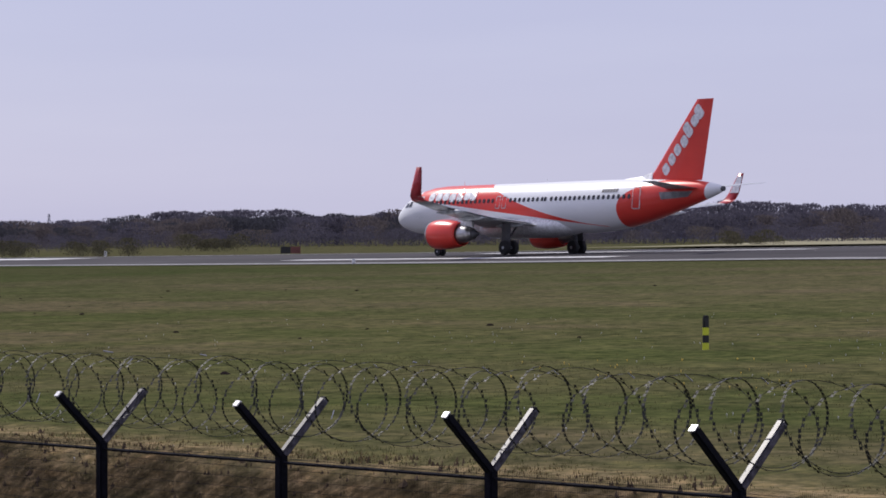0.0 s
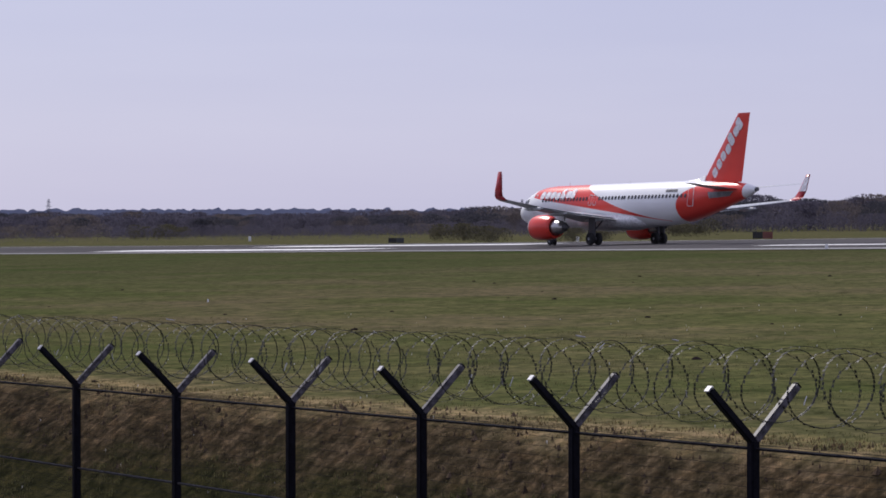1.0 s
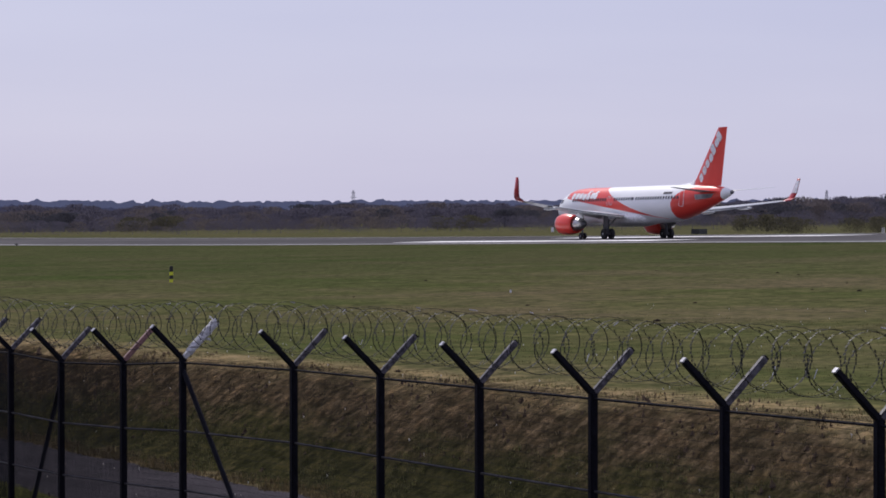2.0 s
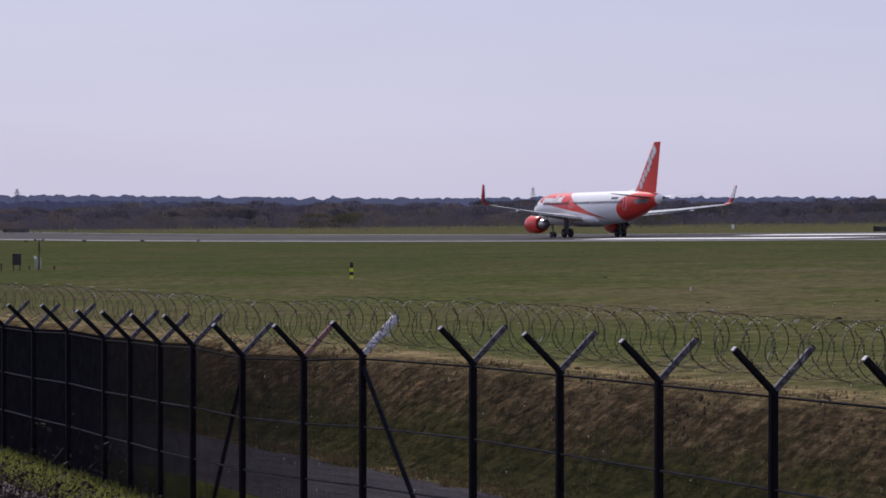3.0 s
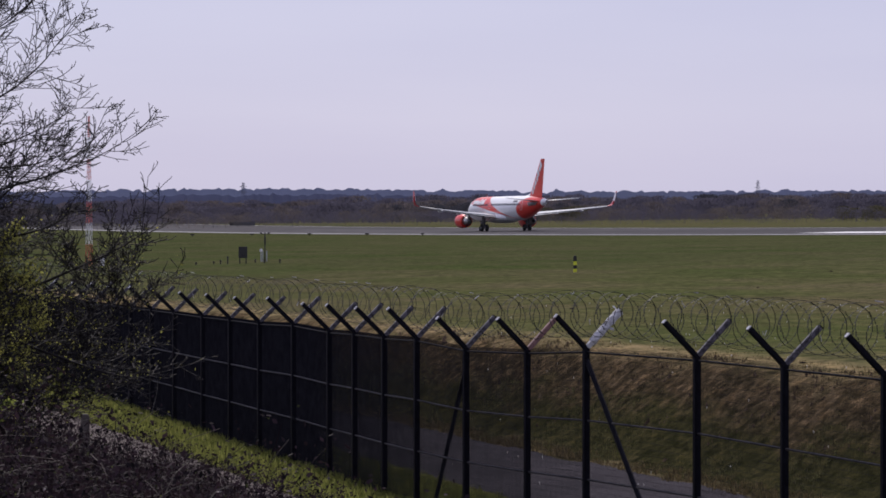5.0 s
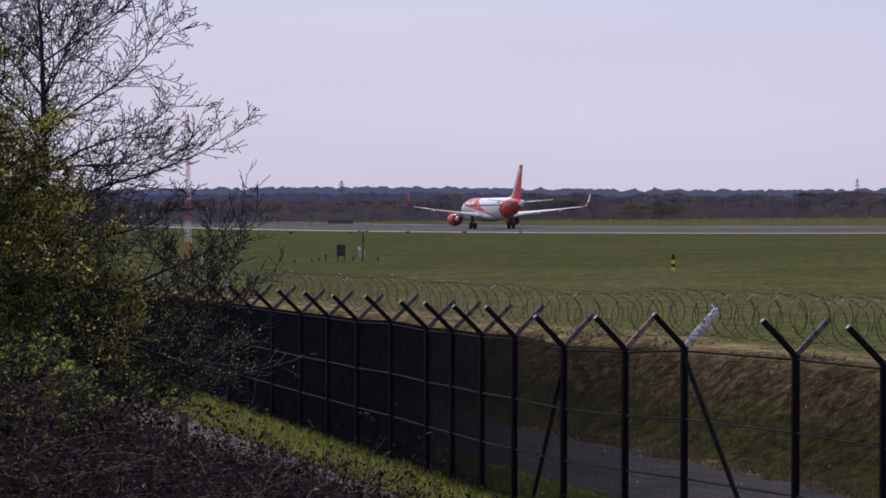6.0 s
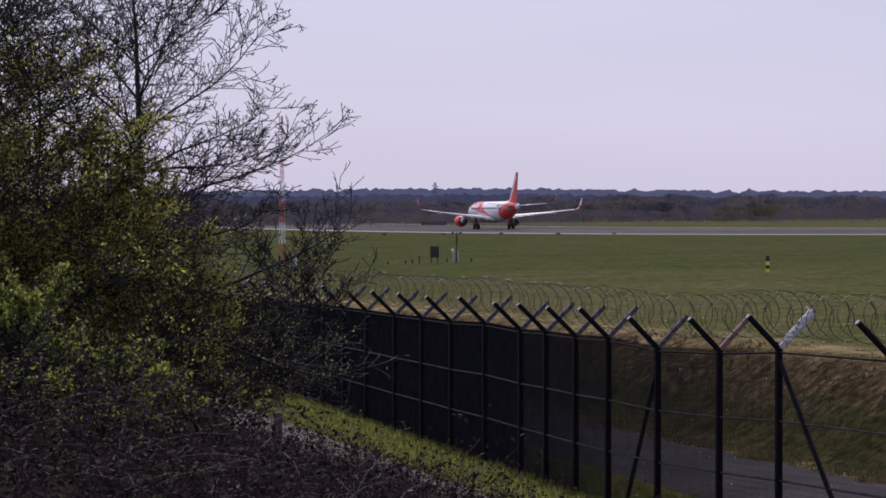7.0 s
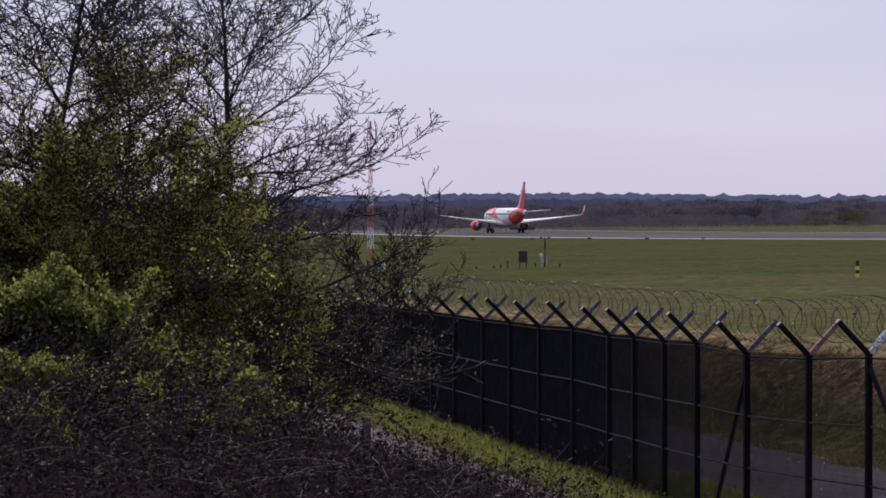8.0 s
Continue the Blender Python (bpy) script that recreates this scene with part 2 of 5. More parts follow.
def livery():
    """White fuselage paint with the orange sweep at the front and the orange tail."""
    m, n, l, b = nodes_of("fuselage_livery")
    co = n.new("ShaderNodeTexCoord")
    sp = n.new("ShaderNodeSeparateXYZ")
    l.new(co.outputs["Object"], sp.inputs[0])

    def op(kind, a, c=0.0, d=0.0):
        x = n.new("ShaderNodeMath")
        x.operation = kind
        for i, v in enumerate((a, c, d)):
            if isinstance(v, (int, float)):
                x.inputs[i].default_value = v
            else:
                l.new(v, x.inputs[i])
        return x.outputs[0]

    s = op("MULTIPLY", sp.outputs["Y"], -1.0)  # metres behind the nose
    z = sp.outputs["Z"]
    # upper border: straight fall from the crown, easing into a point below the wing
    k = op("SUBTRACT", s, 12.2)
    up = op("ADD", op("ADD", op("MULTIPLY", k, -0.42), 5.9), op("MULTIPLY", op("MULTIPLY", k, k), 0.0110))
    low = op("ADD", op("MULTIPLY", s, -0.118), 5.22)
    front = op("MULTIPLY", op("LESS_THAN", z, up), op("GREATER_THAN", z, low))
    front = op("MULTIPLY", front, op("GREATER_THAN", op("ADD", s, op("MULTIPLY", z, 0.45)), 6.4))
    front = op("MULTIPLY", front, op("LESS_THAN", s, 26.3))
    # tail: curved leading border, nearly straight trailing one
    q = op("SUBTRACT", z, 2.0)
    lead = op("ADD", op("MULTIPLY", op("POWER", op("MAXIMUM", q, 0.0), 5.0), 0.0064), 27.85)
    tail = op("MULTIPLY", op("GREATER_THAN", s, lead), op("LESS_THAN", s, op("ADD", op("MULTIPLY", z, 0.19), 35.3)))
    both = op("MAXIMUM", front, tail)
    dirt = texture(n, l, 0.8, 5, stretch=(1, 0.3, 1))
    wr = ramp(n, l, dirt.outputs["Fac"], [(0.3, (0.76, 0.77, 0.79)), (0.7, (0.83, 0.84, 0.85))])
    orr = ramp(n, l, dirt.outputs["Fac"], [(0.3, (0.66, 0.043, 0.032)), (0.7, (0.74, 0.056, 0.038))])
    l.new(blend(n, l, wr.outputs["Color"], orr.outputs["Color"], both), b.inputs["Base Color"])
    b.inputs["Roughness"].default_value = 0.3
    return m


M_LIVERY = livery()


# ---- building helpers ----
def mesh_object(name, verts, faces, material, parent=None, label="", smooth=False):
    me = bpy.data.meshes.new(name)
    me.from_pydata([tuple(v) for v in verts], [], [tuple(f) for f in faces])
    me.materials.append(material)
    if smooth:
        me.polygons.foreach_set("use_smooth", [True] * len(me.polygons))
    me.update()
    ob = new(name, me)
    if parent:
        ob.parent = parent
    if label:
        ob["label"] = label
    return ob


def part(name, bm, material, parent, label="", smooth=False):
    me = bpy.data.meshes.new(name)
    bm.normal_update()
    bm.to_mesh(me)
    bm.free()
    me.materials.append(material)
    if smooth:
        me.polygons.foreach_set("use_smooth", [True] * len(me.polygons))
    ob = new(name, me)
    if parent:
        ob.parent = parent
    if label:
        ob["label"] = label
    return ob


def tube(bm, a, b, r0, r1=None, sides=8, cap=True):
    """A tapered bar from a to b."""
    a, b = Vector(a), Vector(b)
    r1 = r0 if r1 is None else r1
    d = (b - a).normalized()
    side = d.orthogonal().normalized()
    other = d.cross(side)
    rings = []
    for p, r in ((a, r0), (b, r1)):
        rings.append([bm.verts.new(p + (side * math.cos(2 * math.pi * i / sides) + other * math.sin(2 * math.pi * i / sides)) * r) for i in range(sides)])
    for i in range(sides):
        j = (i + 1) % sides
        bm.faces.new((rings[0][i], rings[0][j], rings[1][j], rings[1][i]))
    if cap:
        bm.faces.new(rings[0][::-1])
        bm.faces.new(rings[1])
    return bm


def box(bm, c, size, bevel=0.0, m=None):
    made = bmesh.ops.create_cube(bm, size=1.0, matrix=(m or Matrix()) @ Matrix.Translation(c) @ Matrix.Diagonal((*size, 1)))
    if bevel:
        edges = {e for v in made["verts"] for e in v.link_edges}
        bmesh.ops.bevel(bm, geom=list(edges), offset=bevel, segments=2, affect="EDGES")
    return bm


def loft(bm, rings, close_ends=True):
    vs = [[bm.verts.new(p) for p in ring] for ring in rings]
    n = len(vs[0])
    for a, b in zip(vs, vs[1:]):
        for i in range(n):
            j = (i + 1) % n
            bm.faces.new((a[i], a[j], b[j], b[i]))
    if close_ends:
        bm.faces.new(vs[0][::-1])
        bm.faces.new(vs[-1])
    bmesh.ops.recalc_face_normals(bm, faces=bm.faces)
    return bm


# ---- the lie of the land ----
def runway_z(Y):
    sg = (np.clip(Y, 120, 800) - 215) / 100
    z = ZC - 2.545 - 1.417 * sg + 0.097 * sg ** 2
    return z - 0.010 * (np.minimum(Y, 120) - 120) - 0.012 * np.clip(Y - 800, 0, 300)


def land(X, Y):
    X, Y = np.asarray(X, float), np.asarray(Y, float)
    u = X + LEAN * np.clip(Y, -50, 200)
    zb = 0.2 - 0.0065 * np.clip(Y, -50, 150)
    zf = 1.7 - 0.010 * (np.clip(Y, -200, 250) - 29)
    far = runway_z(Y) + 0.018 * np.clip(X - 161, -25, 25) + 0.008 * np.clip((230 - Y) / 80, 0, 1) * np.clip(X - 161, -25, 0) + 0.006 * np.clip(X - 186, 0, 900)
    f = np.clip((u - 22) / 114, 0, 1)
    field = zf * (1 - f) + far * f
    bank = np.clip((u - 19.0) / 2.9, 0, 1)
    bank = bank * bank * (3 - 2 * bank)
    z = zb * (1 - bank) + field * bank
    near = np.clip((10.4 - u) / 8.0, 0, 1)
    # the fence foot lies in a shallow hollow that runs out farther along
    foot = np.clip(1 - np.abs(u - 13.9) / 3.2, 0, 1)
    foot = foot * foot * (3 - 2 * foot)
    return z + near ** 1.2 * 2.6 + foot * (-0.23 + 0.0178 * (np.clip(Y, 25, 66) - 41))


def lz(x, y):
    return float(land(x, y))


def ground_sheet():
    us = np.unique(np.concatenate([
        [-4500, -2500, -1200, -500, -200, -90, -40, -20, -10, -5], np.arange(-3, 10.5, 0.7), [10.8, 11.3, 12.0, 12.75, 13.2, 13.6, 14, 14.4, 14.8, 15.6, 16.4, 17.2, 18.0, 18.7],
        np.arange(19, 26.1, 0.25), [27, 30, 34, 39, 45, 52, 60, 70, 82, 96, 112, 124, 136], [148, 161, 174, 186, 200, 230, 270, 330, 400, 500, 620, 780, 1000, 1400, 2200, 3200, 4500]]))
    ys = np.unique(np.concatenate([[-4500, -2000, -800, -300, -120, -60, -30, -15], np.arange(-5, 12, 1.0), np.arange(12, 72, 0.5), np.arange(72, 100, 1.0), np.arange(100, 180, 4), np.arange(180, 420, 10), np.arange(420, 860, 20), np.arange(860, 1200, 60), [1300, 1500, 1900, 2500, 3400, 4500]]))
    U, Y = np.meshgrid(us, ys, indexing="ij")
    X = U - LEAN * np.clip(Y, -50, 200)
    Z = land(X, Y)
    rough = np.where((U > 18.6) & (U < 26) & (Y > -5) & (Y < 100), 1.0, 0.0)
    for i, j in np.argwhere(rough > 0):
        Z[i, j] += (0.05 if U[i, j] < 22.5 else 0.03) * noise.noise(Vector((X[i, j] * 0.5, Y[i, j] * 0.5, 0))) + 0.045 * noise.noise(Vector((X[i, j] * 1.6, Y[i, j] * 1.1, 4)))
        # a worn scrape in the crest
        Z[i, j] -= 0.20 * math.exp(-((U[i, j] - 22.9) / 0.5) ** 2 - ((Y[i, j] - 26.3) / 1.5) ** 2)
    ny = len(ys)
    verts = np.stack([X, Y, Z], -1).reshape(-1, 3)
    faces, kinds = [], []
    for i in range(len(us) - 1):
        c = (us[i] + us[i + 1]) / 2
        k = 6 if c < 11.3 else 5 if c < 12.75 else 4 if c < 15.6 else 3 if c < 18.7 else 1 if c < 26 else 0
        for j in range(ny - 1):
            a = i * ny + j
            faces.append((a, a + ny, a + ny + 1, a + 1))
            kk = k
            if not -60 < ys[j] < 260:
                kk = 0
            kinds.append(kk)
    ob = mesh_object("ground", verts, faces, M_FIELD, smooth=True)
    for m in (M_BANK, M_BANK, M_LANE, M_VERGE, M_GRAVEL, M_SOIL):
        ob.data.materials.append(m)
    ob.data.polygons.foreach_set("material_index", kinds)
    return tagged(ob, "green airfield turf with brown worn bank, lane and verge", "ground", kind="structure")


ground_sheet()


def strip(name, x0, x1, y0, y1, material, lift, step=10.0, cols=8):
    xs = np.linspace(x0, x1, cols + 1)
    ys = np.linspace(y0, y1, max(2, int((y1 - y0) / step)) + 1)
    X, Y = np.meshgrid(xs, ys, indexing="ij")
    verts = np.stack([X, Y, land(X, Y) + lift], -1).reshape(-1, 3)
    n = len(ys)
    faces = [(i * n + j, (i + 1) * n + j, (i + 1) * n + j + 1, i * n + j + 1) for i in range(cols) for j in range(n - 1)]
    return mesh_object(name, verts, faces, material)


tagged(strip("runway", 136, 186, -400, 1150, M_RUNWAY, 0.06), "long grey asphalt runway with rubber-darkened surface", "runway", kind="structure")
M_SHOULDER = surface("worn_concrete_shoulder", (0.15, 0.148, 0.15), (0.24, 0.235, 0.235), 0.2, 0.95, fine=1.5, spec=0.05, stretch=(1, 0.2, 1))
tagged(strip("runway_shoulder", 134.2, 140.5, -400, 1150, M_SHOULDER, 0.075, cols=2), "pale worn concrete shoulder along the runway", "runway", kind="structure")
for x, y0, y1, w in ((149.5, 252, 312, 7.0), (149.5, 150, 188, 3.0), (171.0, 252, 312, 7.0), (171.0, 150, 188, 3.0)):
    tagged(strip("runway_marking", x - w / 2, x + w / 2, y0, y1, M_PAINT, 0.09, cols=2), "white painted bar on the runway", "marking", "runway markings", "structure")
for x in (137.4, 184.6):
    tagged(strip("runway_edge_line", x - 0.45, x + 0.45, -300, 1100, M_EDGE, 0.085, cols=1), "white painted line along the runway edge", "marking", "runway edge lines", "structure")


def taxi_strip():
    verts, faces = [], []
    n = 60
    for i in range(n + 1):
        t = i / n
        x, y = 270 + 630 * t, 243 + 500 * t
        for s in (-1, 1):
            px, py = x + s * 20.0, y - s * 26.0
            verts.append((px, py, lz(px, py) + 0.35))
    for i in range(n):
        faces.append((2 * i, 2 * i + 1, 2 * i + 3, 2 * i + 2))
    return tagged(mesh_object("taxiway", verts, faces, surface("taxiway_concrete", (0.24, 0.225, 0.15), (0.33, 0.31, 0.22), 0.05, 0.95, fine=0.6, spec=0.0)), "pale concrete track beyond the runway", "taxiway", kind="structure")


taxi_strip()

# ---- the fence ----
# bearing, distance from the lens and drop of the fork below the lens, post by post
FENCE_DIR = Vector((math.sin(radians(-1.28)), math.cos(radians(-1.28))))
FIRST = Vector((math.sin(radians(38.267)), math.cos(radians(38.267)))) * 23.81
POSTS = []
for k in range(-5, 7):
    p = FIRST + FENCE_DIR * 2.5 * k
    POSTS.append((p.x, p.y, ZC - 1.828 - 0.0245 * max(k, -2)))
for az, d, drop in ((20.97, 39.12, 2.005), (19.80, 40.62, 2.107), (18.585, 42.3, 2.165), (17.605, 43.8, 2.088), (16.96, 45.27, 2.13), (16.37, 46.76, 2.137), (15.87, 48.07, 2.165),
                    (15.16, 50.1, 2.14), (14.49, 52.16, 2.2), (13.91, 54.1, 2.208), (13.37, 56.0, 2.23), (12.81, 58.25, 2.24), (12.36, 60.1, 2.25), (11.95, 61.95, 2.27), (11.57, 63.8, 2.29), (11.2, 65.65, 2.31), (10.85, 67.5, 2.33),
                    (10.5, 69.5, 2.35), (10.17, 71.5, 2.37), (9.85, 73.5, 2.39), (9.55, 75.5, 2.41), (9.2, 78.0, 2.44), (8.88, 80.5, 2.46), (8.57, 83.0, 2.49)):
    a = radians(az)
    POSTS.append((math.sin(a) * d, math.cos(a) * d, ZC - drop))
BRACED = 12


def post_mesh(height):
    bm = bmesh.new()
    box(bm, (0, 0, (height - 0.4) / 2), (0.085, 0.085, height + 0.4), 0.012)
    return bm


def arm_mesh(side):
    bm = bmesh.new()
    m = pose(0, 0, 0, 0, side * 46, 0)
    box(bm, (0, 0, 0.33), (0.068, 0.068, 0.64), 0.012, m)
    return bm


def fence():
    thing = new("security_fence")
    tagged(thing, "dark steel mesh security fence with forked posts and razor coil", "fence")
    n = len(POSTS)
    turn = []
    for i in range(n):
        a, b = Vector(POSTS[max(i - 1, 0)]), Vector(POSTS[min(i + 1, n - 1)])
        d = b - a
        turn.append(math.degrees(math.atan2(d.y, d.x)) - 90)
    for i, (x, y, z) in enumerate(POSTS):
        base = lz(x, y)
        post = part("post", post_mesh(z - base), M_STEEL, thing)
        post.matrix_basis = pose(x, y, base, rz=turn[i])
        for side in (-1, 1):
            # same steel both sides: M_ARM paints in the sun, M_STEEL the shade
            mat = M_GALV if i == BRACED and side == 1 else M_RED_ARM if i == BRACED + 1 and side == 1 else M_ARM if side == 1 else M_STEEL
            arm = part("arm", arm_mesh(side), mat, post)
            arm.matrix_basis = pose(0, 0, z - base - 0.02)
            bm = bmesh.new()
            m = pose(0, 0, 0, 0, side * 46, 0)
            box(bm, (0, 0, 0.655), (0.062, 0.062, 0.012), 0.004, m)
            # bright metal paints the lit ends of the left arms only
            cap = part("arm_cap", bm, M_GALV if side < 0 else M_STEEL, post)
            cap.matrix_basis = pose(0, 0, z - base - 0.02)
    # shredded plastic caught on the fork of the braced post
    x, y, z = POSTS[BRACED]
    rng = random.Random(77)
    bm = bmesh.new()
    m = pose(x, y, z - 0.02, rz=turn[BRACED]) @ pose(0, 0, 0, 0, 46, 0)
    rings = []
    for k in range(12):
        h = 0.14 + 0.58 * k / 11
        rings.append([m @ Vector(((0.044 + rng.uniform(0, 0.024)) * math.cos(a * 0.6283), (0.044 + rng.uniform(0, 0.024)) * math.sin(a * 0.6283), h + rng.uniform(-0.02, 0.02))) for a in range(10)])
    loft(bm, rings)
    for k in range(16):
        c = m @ Vector((rng.uniform(-0.06, 0.06), rng.uniform(-0.06, 0.06), rng.uniform(0.35, 0.74)))
        d = Vector((rng.gauss(0, 0.05), rng.gauss(0, 0.05), rng.gauss(0, 0.05)))
        e = Vector((rng.gauss(0, 0.03), rng.gauss(0, 0.03), rng.gauss(0, 0.03)))
        bm.faces.new([bm.verts.new(p) for p in (c, c + d, c + d + e, c + e)])
    part("plastic_wrap", bm, M_PLASTIC, thing, "torn white plastic wrapped round an arm")
    # raking braces
    for i, dx, dy in ((BRACED, 1.25, -1.55), (BRACED + 2, -0.4, 1.0)):
        x, y, z = POSTS[i]
        bm = bmesh.new()
        if i == BRACED:
            tube(bm, (x, y, z - 0.15), (POSTS[i - 1][0] * 0.74 + x * 0.26, POSTS[i - 1][1] * 0.74 + y * 0.26, lz(x, y) - 0.1), 0.035)
        else:
            tube(bm, (x, y, z - 0.3), (x + 0.1, y + 1.9, lz(x, y) - 0.1), 0.035)
        part("brace", bm, M_STEEL, thing, "raking steel brace")
    # rails and wire mesh, panel by panel
    for i in range(n - 1):
        a, b = Vector(POSTS[i]), Vector(POSTS[i + 1])
        ga, gb = lz(a.x, a.y), lz(b.x, b.y)
        for f in (0.975, 0.63, 0.33):
            pa, pb = Vector((a.x, a.y, ga + (a.z - ga) * f)), Vector((b.x, b.y, gb + (b.z - gb) * f))
            part("rail", tube(bmesh.new(), pa, pb, 0.015, sides=6), M_WIRE if f > 0.9 else M_RAIL, thing)
        verts, faces = [], []
        length = (b - a).length
        across = (b - a).normalized().cross(Vector((0, 0, 1))).normalized()
        along = (b - a).normalized()
        thick = 0.0017 if i <= BRACED else 0.0024 if i < BRACED + 3 else 0.0020  # heavier weave past the bend
        count = int(length / (0.018 if i < BRACED else 0.0133))
        for k in range(1, count):
            t = k / count
            p = a.lerp(b, t) + across * 0.035
            g = ga + (gb - ga) * t
            q = len(verts)
            for zz in (g + 0.02, p.z):
                for s1, s2 in ((-1, 0), (0, -1), (1, 0), (0, 1)):
                    o = along * s1 * thick + across * s2 * thick
                    verts.append((p.x + o.x, p.y + o.y, zz))
            for s in range(4):
                e = (s + 1) % 4
                faces.append((q + s, q + e, q + 4 + e, q + 4 + s))
        rows = 32
        for k in range(rows):
            t = (k + 0.5) / rows
            q = len(verts)
            for p, g in ((a, ga), (b, gb)):
                zz = g + 0.02 + (p.z - g - 0.02) * t
                for s1, s2 in ((-1, 0), (0, -1), (1, 0), (0, 1)):
                    verts.append((p.x + across.x * 0.038 + across.x * s1 * 0.0018, p.y + across.y * 0.038 + across.y * s1 * 0.0018, zz + s2 * 0.0018))
            for s in range(4):
                e = (s + 1) % 4
                faces.append((q + s, q + e, q + 4 + e, q + 4 + s))
        mesh_object("wire_mesh", verts, faces, M_WIRE, thing)
    return thing


def razor_coil():
    """A concertina coil that lies in the forks of the posts, with clipped blades."""
    pts = [Vector(p) + Vector((0, 0, 0.455)) for p in POSTS]
    dist = [0.0]
    for a, b in zip(pts, pts[1:]):
        dist.append(dist[-1] + (b - a).length)
    total = dist[-1]
    rng = random.Random(5)

    def centre(s):
        for i in range(len(pts) - 1):
            if s <= dist[i + 1] or i == len(pts) - 2:
                t = (s - dist[i]) / (dist[i + 1] - dist[i])
                d = (pts[i + 1] - pts[i]).normalized()
                return pts[i].lerp(pts[i + 1], t), d
    verts, faces = [], []
    bv, bf = [], []
    for lay, (pitch, sense, rad) in enumerate(((0.56, 1, 0.315), (0.63, -1, 0.305))):
        per = 26
        count = int(total / pitch * per)
        prev = None
        for k in range(count):
            ang = sense * 2 * math.pi * k / per + lay * 1.2
            loop = k / per
            wob = 0.05 * noise.noise(Vector((loop * 0.7, lay * 9.0, 0)))
            s = min(total, k / count * total + (0.14 * lay - 0.24 + 0.10 * noise.noise(Vector((loop * 0.6, 2.0, lay)))) * math.cos(ang + lay * 0.4))
            c, d = centre(max(0, s))
            side = d.cross(Vector((0, 0, 1))).normalized()
            up = Vector((0, 0, 1))
            sag = 0.03 * noise.noise(Vector((s * 0.4, 3, lay)))
            r = rad + wob
            radial = side * math.cos(ang) + up * math.sin(ang)
            p = c + radial * r + Vector((0, 0, sag))
            q = len(verts)
            w = 0.0025
            for o in (radial * w, d * w, -radial * w, -d * w):
                verts.append(p + o)
            if prev is not None:
                for i in range(4):
                    j = (i + 1) % 4
                    faces.append((prev + i, prev + j, q + j, q + i))
            prev = q
            # blades
            tang = (-side * math.sin(ang) + up * math.cos(ang))
            for half in (0.0, 0.5):
                pc = p + tang * half * 2 * math.pi * r / per
                h = len(bv)
                bl = 0.0125
                bv.extend([pc - tang * 0.019 + d * bl, pc + tang * 0.019 + d * bl, pc + tang * 0.008, pc + tang * 0.019 - d * bl, pc - tang * 0.019 - d * bl, pc - tang * 0.008])
                bf.append((h, h + 5, h + 2, h + 1))
                bf.append((h + 5, h + 4, h + 3, h + 2))
    ob = new("razor_wire_coil")
    tagged(ob, "springy concertina coil of barbed razor wire lying in the post forks", "razor wire")
    tagged(mesh_object("strand", verts, faces, M_RAZOR, ob), kind="stuff")
    tagged(mesh_object("blade", bv, bf, M_RAZOR, ob), kind="stuff")
    # bright clips where loops are joined
    cv, cf = [], []
    for k in range(int(total / 0.7)):
        s = (k + 0.5) * 0.7 + rng.uniform(-0.1, 0.1)
        c, d = centre(s)
        side = d.cross(Vector((0, 0, 1))).normalized()
        ang = rng.choice((0.5, 1.0, 1.4, 2.2, -0.4, 3.4))
        rad = side * math.cos(ang) + Vector((0, 0, math.sin(ang)))
        p = c + rad * 0.34
        t = -side * math.sin(ang) + Vector((0, 0, math.cos(ang)))
        h = len(cv)
        L = rng.uniform(0.02, 0.055)
        for e in (-L, L):
            for o in (rad * 0.005, d * 0.005, -rad * 0.005, -d * 0.005):
                cv.append(p + t * e + o)
        for i in range(4):
            j = (i + 1) % 4
            cf.append((h + i, h + j, h + 4 + j, h + 4 + i))
    tagged(mesh_object("clip", cv, cf, M_GALV, ob, "bright galvanised clips"), kind="stuff")
    return ob


fence()
razor_coil()


# ---- the airliner (origin on the ground under the nose, +y forward) ----
def section(x, half_w, half_h, cz, n=40):
    return [(half_w * math.sin(2 * math.pi * i / n), -x, cz + half_h * math.cos(2 * math.pi * i / n)) for i in range(n)]


FUSELAGE = [(0.0, 0.06, 0.06, 3.2), (0.15, 0.36, 0.36, 3.21), (0.5, 0.68, 0.68, 3.25), (1.0, 0.98, 0.98, 3.31), (1.8, 1.32, 1.34, 3.44), (2.6, 1.56, 1.6, 3.56), (3.6, 1.77, 1.83, 3.67),
            (5.0, 1.92, 2.0, 3.75), (6.5, 1.975, 2.07, 3.78), (10, 1.975, 2.07, 3.78), (16, 1.975, 2.07, 3.78), (20, 1.975, 2.07, 3.78), (24, 1.975, 2.07, 3.78), (26, 1.94, 2.01, 3.83),
            (28, 1.83, 1.87, 3.95), (30, 1.63, 1.66, 4.12), (32, 1.34, 1.39, 4.34), (34, 0.98, 1.06, 4.56), (35.5, 0.70, 0.78, 4.70), (36.6, 0.48, 0.53, 4.78), (37.3, 0.30, 0.33, 4.82), (37.57, 0.2, 0.22, 4.83)]


def aerofoil(le, chord, thick, y, z, twist=0.0):
    """A closed wing section at span y: points round the profile."""
    out = []
    for f, t in ((0, 0), (0.03, 0.55), (0.12, 0.9), (0.3, 1.0), (0.55, 0.8), (0.8, 0.4), (1.0, 0.03)):
        out.append((y, -(le + chord * f), z + thick * t * 0.6))
    for f, t in ((1.0, 0.03), (0.8, 0.3), (0.55, 0.65), (0.3, 0.85), (0.12, 0.7), (0.03, 0.4)):
        out.append((y, -(le + chord * f), z - thick * t * 0.45))
    return out


